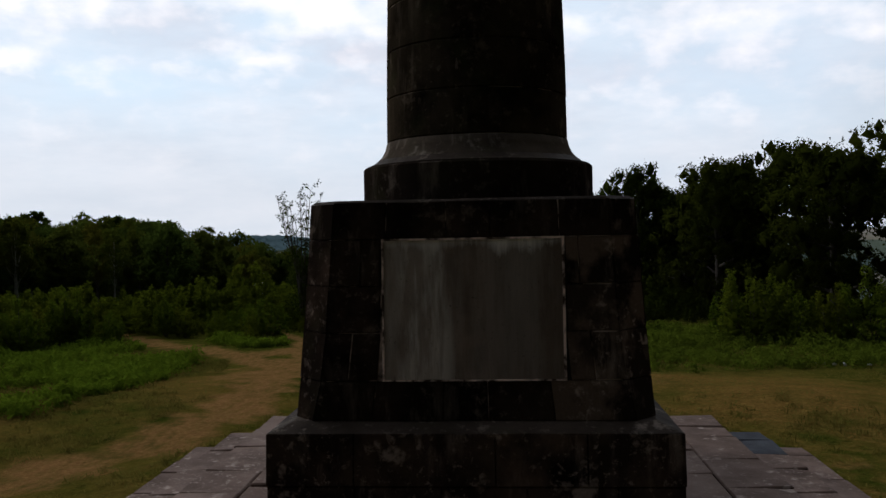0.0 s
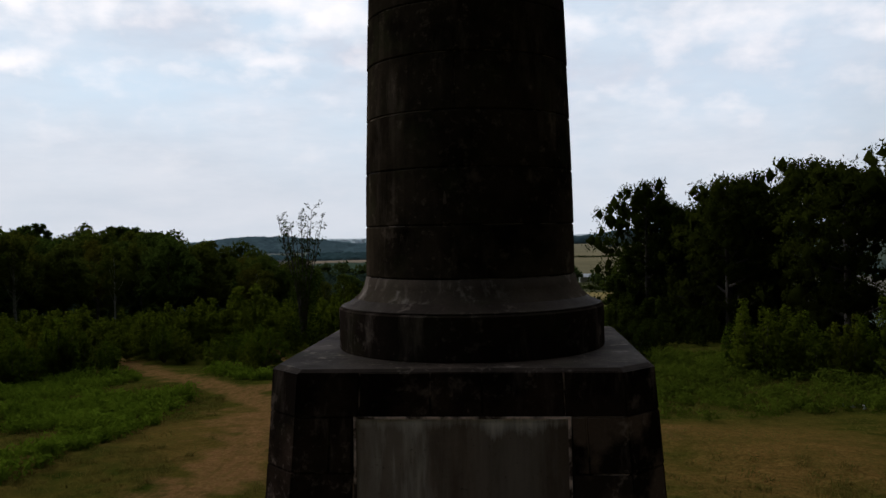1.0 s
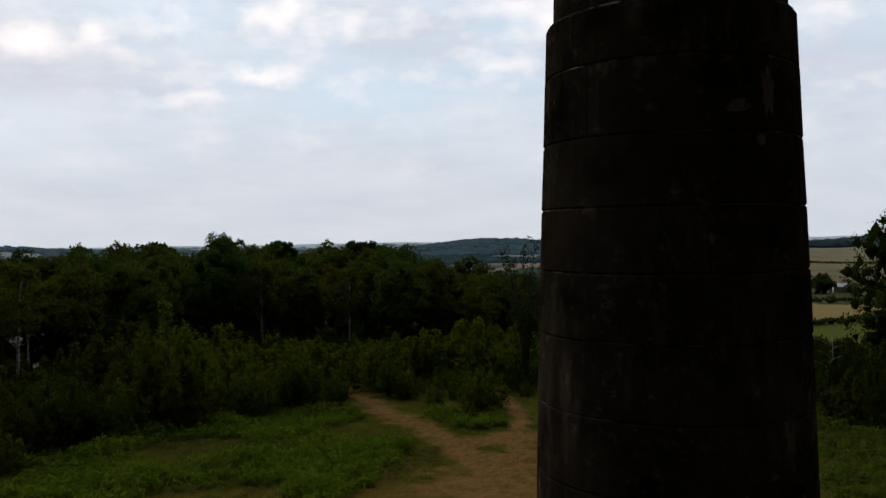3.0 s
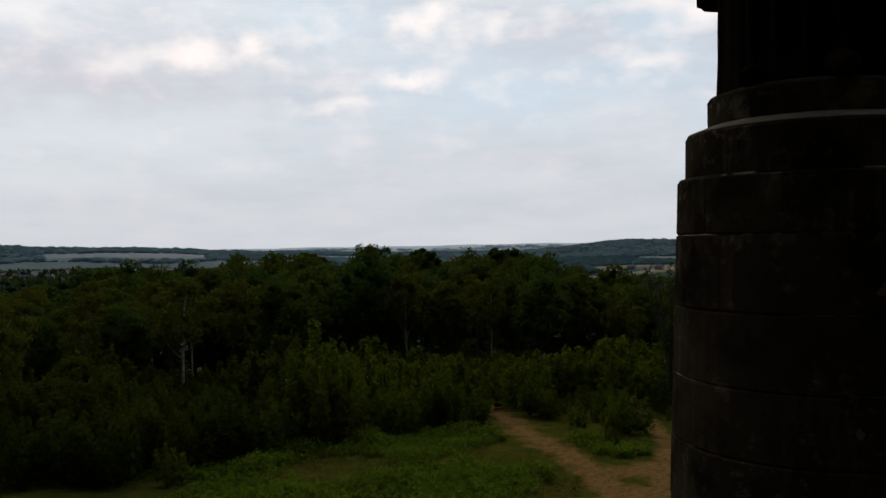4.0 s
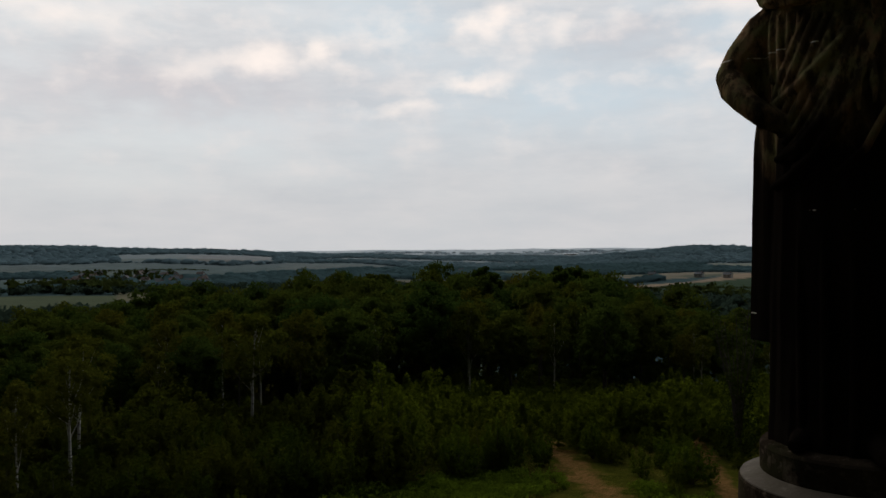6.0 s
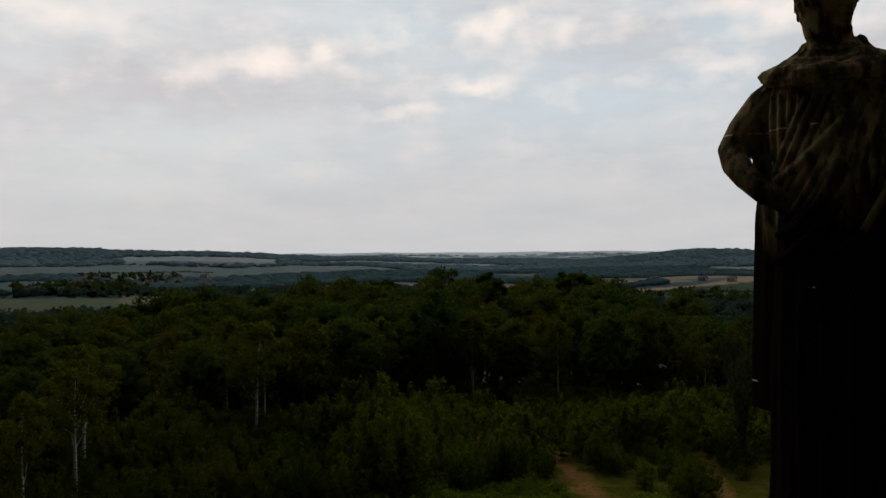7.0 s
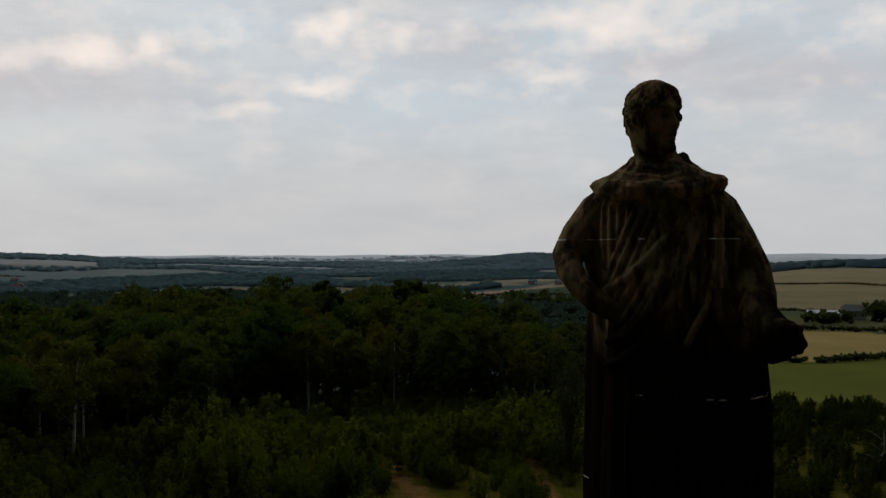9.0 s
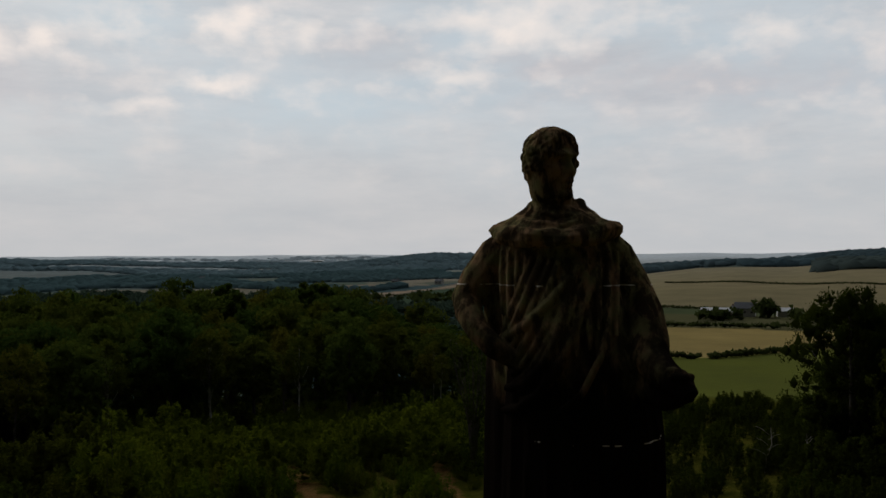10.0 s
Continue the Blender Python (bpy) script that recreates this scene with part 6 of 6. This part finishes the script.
def canopy(seed, count, r0, r1, size, colour, name, b0=-74, b1=-6, sieve=True, leafy=0):
    """A closed canopy of low rounded crowns over the wooded belts between two distances; the colour holds the haze of
    that distance.
    """
    g = np.random.default_rng(seed)
    r, b = np.sqrt(g.uniform(r0 * r0, r1 * r1, count)), np.radians(g.uniform(b0, b1, count))
    x, y = 1 + r * np.sin(b), -7 + r * np.cos(b)
    deg = np.degrees(b)
    keep = np.ones(count, bool)
    if sieve:
        keep = is_wooded(x, y) & ~((deg > -63) & (deg < -52.5) & (r > 545) & (r < 810)) & ~((deg > -58) & (deg < -53) & (r > 1100) & (r < 1330) & (g.random(count) < 0.75))
        keep &= ~((deg > -55.8) & (deg < -45.6) & (r > 1670) & (r < 2240)) & ~((deg > -68) & (deg < -59.6) & (r > 1490) & (r < 1670)) & ~((deg > -58.2) & (deg < -53.3) & (r > 1430) & (r < 1550)) & ~((deg > -24) & (deg < -8) & (r > 560) & (r < np.interp(deg, [-22, -19, -13], [900, 960, 1230])))
        keep &= ~((deg > -22.3) & (deg < -20.5) & (r > 1100) & (r < 1180)) & ~((deg > -17) & (deg < -13.3) & (r > 1500) & (r < 1670))
    x, y = x[keep], y[keep]
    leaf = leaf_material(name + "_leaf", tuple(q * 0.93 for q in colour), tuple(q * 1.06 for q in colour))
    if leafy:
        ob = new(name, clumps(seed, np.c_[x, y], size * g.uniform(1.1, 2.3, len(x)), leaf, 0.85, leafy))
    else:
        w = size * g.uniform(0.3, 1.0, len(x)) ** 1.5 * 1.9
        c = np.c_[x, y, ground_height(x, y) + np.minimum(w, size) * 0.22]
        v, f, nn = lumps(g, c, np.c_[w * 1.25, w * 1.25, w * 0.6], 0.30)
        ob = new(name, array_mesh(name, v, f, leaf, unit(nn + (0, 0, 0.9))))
    return tagged(ob, "distant woods on the valley slopes, hazier in leaf colour farther off", "woods", kind="stuff")


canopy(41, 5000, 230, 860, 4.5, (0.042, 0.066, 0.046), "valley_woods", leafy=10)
# haze is part of these leaf colours: paler and bluer with distance
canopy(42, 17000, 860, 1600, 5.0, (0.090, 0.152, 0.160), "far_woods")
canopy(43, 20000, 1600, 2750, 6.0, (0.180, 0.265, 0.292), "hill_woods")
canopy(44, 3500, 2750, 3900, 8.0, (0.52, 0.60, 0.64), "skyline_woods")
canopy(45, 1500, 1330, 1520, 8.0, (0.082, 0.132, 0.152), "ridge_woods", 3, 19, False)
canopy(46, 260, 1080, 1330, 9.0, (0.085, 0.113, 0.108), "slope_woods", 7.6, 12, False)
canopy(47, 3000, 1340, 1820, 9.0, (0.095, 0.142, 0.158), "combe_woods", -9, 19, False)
spots, sizes = [], []
wood(0.2, 2.6, 470, 492, 14, 5, 8)
wood(5.6, 12, 470, 500, 14, 7, 11)
wood(3.9, 4.5, 490, 500, 5, 11, 14)
wood(-62, -54, 820, 1000, 70, 9, 14)
wood(-58, -52, 1100, 1350, 60, 7, 11)
wood(-24, -9, 560, 760, 60, 8, 12)
ob = new("farm_trees", clumps(24, spots, sizes, M_HEDGE, 1.0, 6))
tagged(ob, "dark round trees sheltering the distant farm", "trees", kind="stuff")

spots, sizes = [], []


def hedge(b0, r0, b1, r1, size, gap=1.0):
    (x0, y0), (x1, y1) = polar(b0, r0), polar(b1, r1)
    n = int(math.hypot(x1 - x0, y1 - y0) / (size * gap * 0.55))
    for k in range(n):
        t = k / max(1, n - 1)
        spots.append((x0 + (x1 - x0) * t + wr.uniform(-0.6, 0.6), y0 + (y1 - y0) * t + wr.uniform(-0.6, 0.6)))
        sizes.append(size * wr.uniform(0.7, 1.15))


hedge(-6, 283, 0.2, 283, 2.9, 0.33)
hedge(0.8, 284, 6.7, 338, 2.9, 0.33)
hedge(6.7, 338, 16, 425, 2.9, 0.33)
hedge(-6, 434, 16, 438, 4.2, 0.5)
hedge(-2, 1010, 4, 900, 2.6, 0.5)
hedge(4, 900, 16, 790, 2.6, 0.5)
hedge(-6, 565, 3, 552, 2.4, 0.5)
hedge(-23, 805, -14, 795, 4, 0.7)
hedge(-70, 905, -54, 890, 4.5, 0.8)
hedge(-60, 1480, -50, 1490, 5, 0.8)
ob = new("hedges", clumps(29, spots, sizes, M_HEDGE, 0.9, 2))
tagged(ob, "dark clipped field hedges across the farmland", "hedge", kind="stuff")


# ---- farm and village ----
def house(b, r, long, deep, eaves, ridge, turn, walls, roof, label, windows=3, group=""):
    x, y = polar(b, r)
    e = thing("house", label, "house", (x, y, gz(x, y) - 0.3), turn, group)
    L, D = long / 2, deep / 2
    bm = hexa(bmesh.new(), [(-L, -D, 0), (L, -D, 0), (L, D, 0), (-L, D, 0)], [(-L, -D, eaves), (L, -D, eaves), (L, D, eaves), (-L, D, eaves)])
    for s in (-1, 1):
        vs = [bm.verts.new(q) for q in ((s * L, -D, eaves), (s * L, D, eaves), (s * L, 0, ridge - 0.15), (s * (L - 0.3), -D, eaves), (s * (L - 0.3), D, eaves), (s * (L - 0.3), 0, ridge - 0.15))]
        for q in ((0, 1, 2), (5, 4, 3), (0, 2, 5, 3), (1, 4, 5, 2), (0, 3, 4, 1)):
            bm.faces.new([vs[i] for i in q])
    part("wall", bm, walls, e)
    bm = bmesh.new()
    o = 0.4
    hexa(bm, [(-L - o, -D - o, eaves - 0.2), (L + o, -D - o, eaves - 0.2), (L + o, 0, ridge), (-L - o, 0, ridge)], [(-L - o, -D - o, eaves + 0.02), (L + o, -D - o, eaves + 0.02), (L + o, 0, ridge + 0.25), (-L - o, 0, ridge + 0.25)])
    hexa(bm, [(-L - o, 0, ridge), (L + o, 0, ridge), (L + o, D + o, eaves - 0.2), (-L - o, D + o, eaves - 0.2)], [(-L - o, 0, ridge + 0.25), (L + o, 0, ridge + 0.25), (L + o, D + o, eaves + 0.02), (-L - o, D + o, eaves + 0.02)])
    rf = part("roof", bm, roof, e)
    if windows:
        part("chimney", box(bmesh.new(), L * 0.6, L * 0.6 + 0.9, -0.45, 0.45, ridge - 0.5, ridge + 1.3), M_BRICKWALL, rf)
    for k in range(windows):
        wx = -L + (k + 0.5) * long / windows
        part("window", box(bmesh.new(), wx - 0.5, wx + 0.5, -D - 0.04, -D + 0.05, eaves * 0.45, eaves * 0.45 + 1.2), M_GLASS, e)
    return e


house(3.0, 508, 11, 7, 5.0, 8.2, -8, M_WHITEWALL, M_SLATE, "white rendered farmhouse with a grey slate roof")
house(2.2, 516, 6, 6, 3.4, 5.6, 80, M_WHITEWALL, M_SLATE, "low white farmhouse wing with a slate roof")
house(1.2, 500, 16, 9, 3.6, 5.4, 4, M_BRICKWALL, M_SHED, "low barn with a pale sheet roof beside the farm", 0)
house(5.4, 512, 9, 7, 3.6, 5.2, 0, M_WHITEWALL, M_SHED, "small pale outbuilding beside the farm", 0)
hv = random.Random(9)
for k in range(26):
    house(hv.uniform(-58.5, -50), hv.uniform(1080, 1330), hv.uniform(9, 14), 7.5, 4.8, 7.8, hv.uniform(0, 180), hv.choice((M_WHITEWALL, M_BRICKWALL, M_BRICKWALL)), hv.choice((M_ROOF, M_SLATE)), "distant village house with a pitched roof", 2, "village houses")
for b, r in ((-17.2, 1010), (-20.2, 1040), (-15.4, 1000), (-33, 1300), (-30, 1500), (-38, 1700), (-26.2, 3000), (-27.4, 3050), (-25.6, 3020)):
    far = r > 2500
    house(b, r, 60 if far else 9, 25 if far else 6.5, 6 if far else 4.2, 8 if far else 6.2, hv.uniform(-20, 20), M_WHITEWALL, M_SHED if far else M_SLATE, "distant long pale warehouse on the plain" if far else "distant small pale house among the valley fields", 0 if far else 2, "distant buildings")
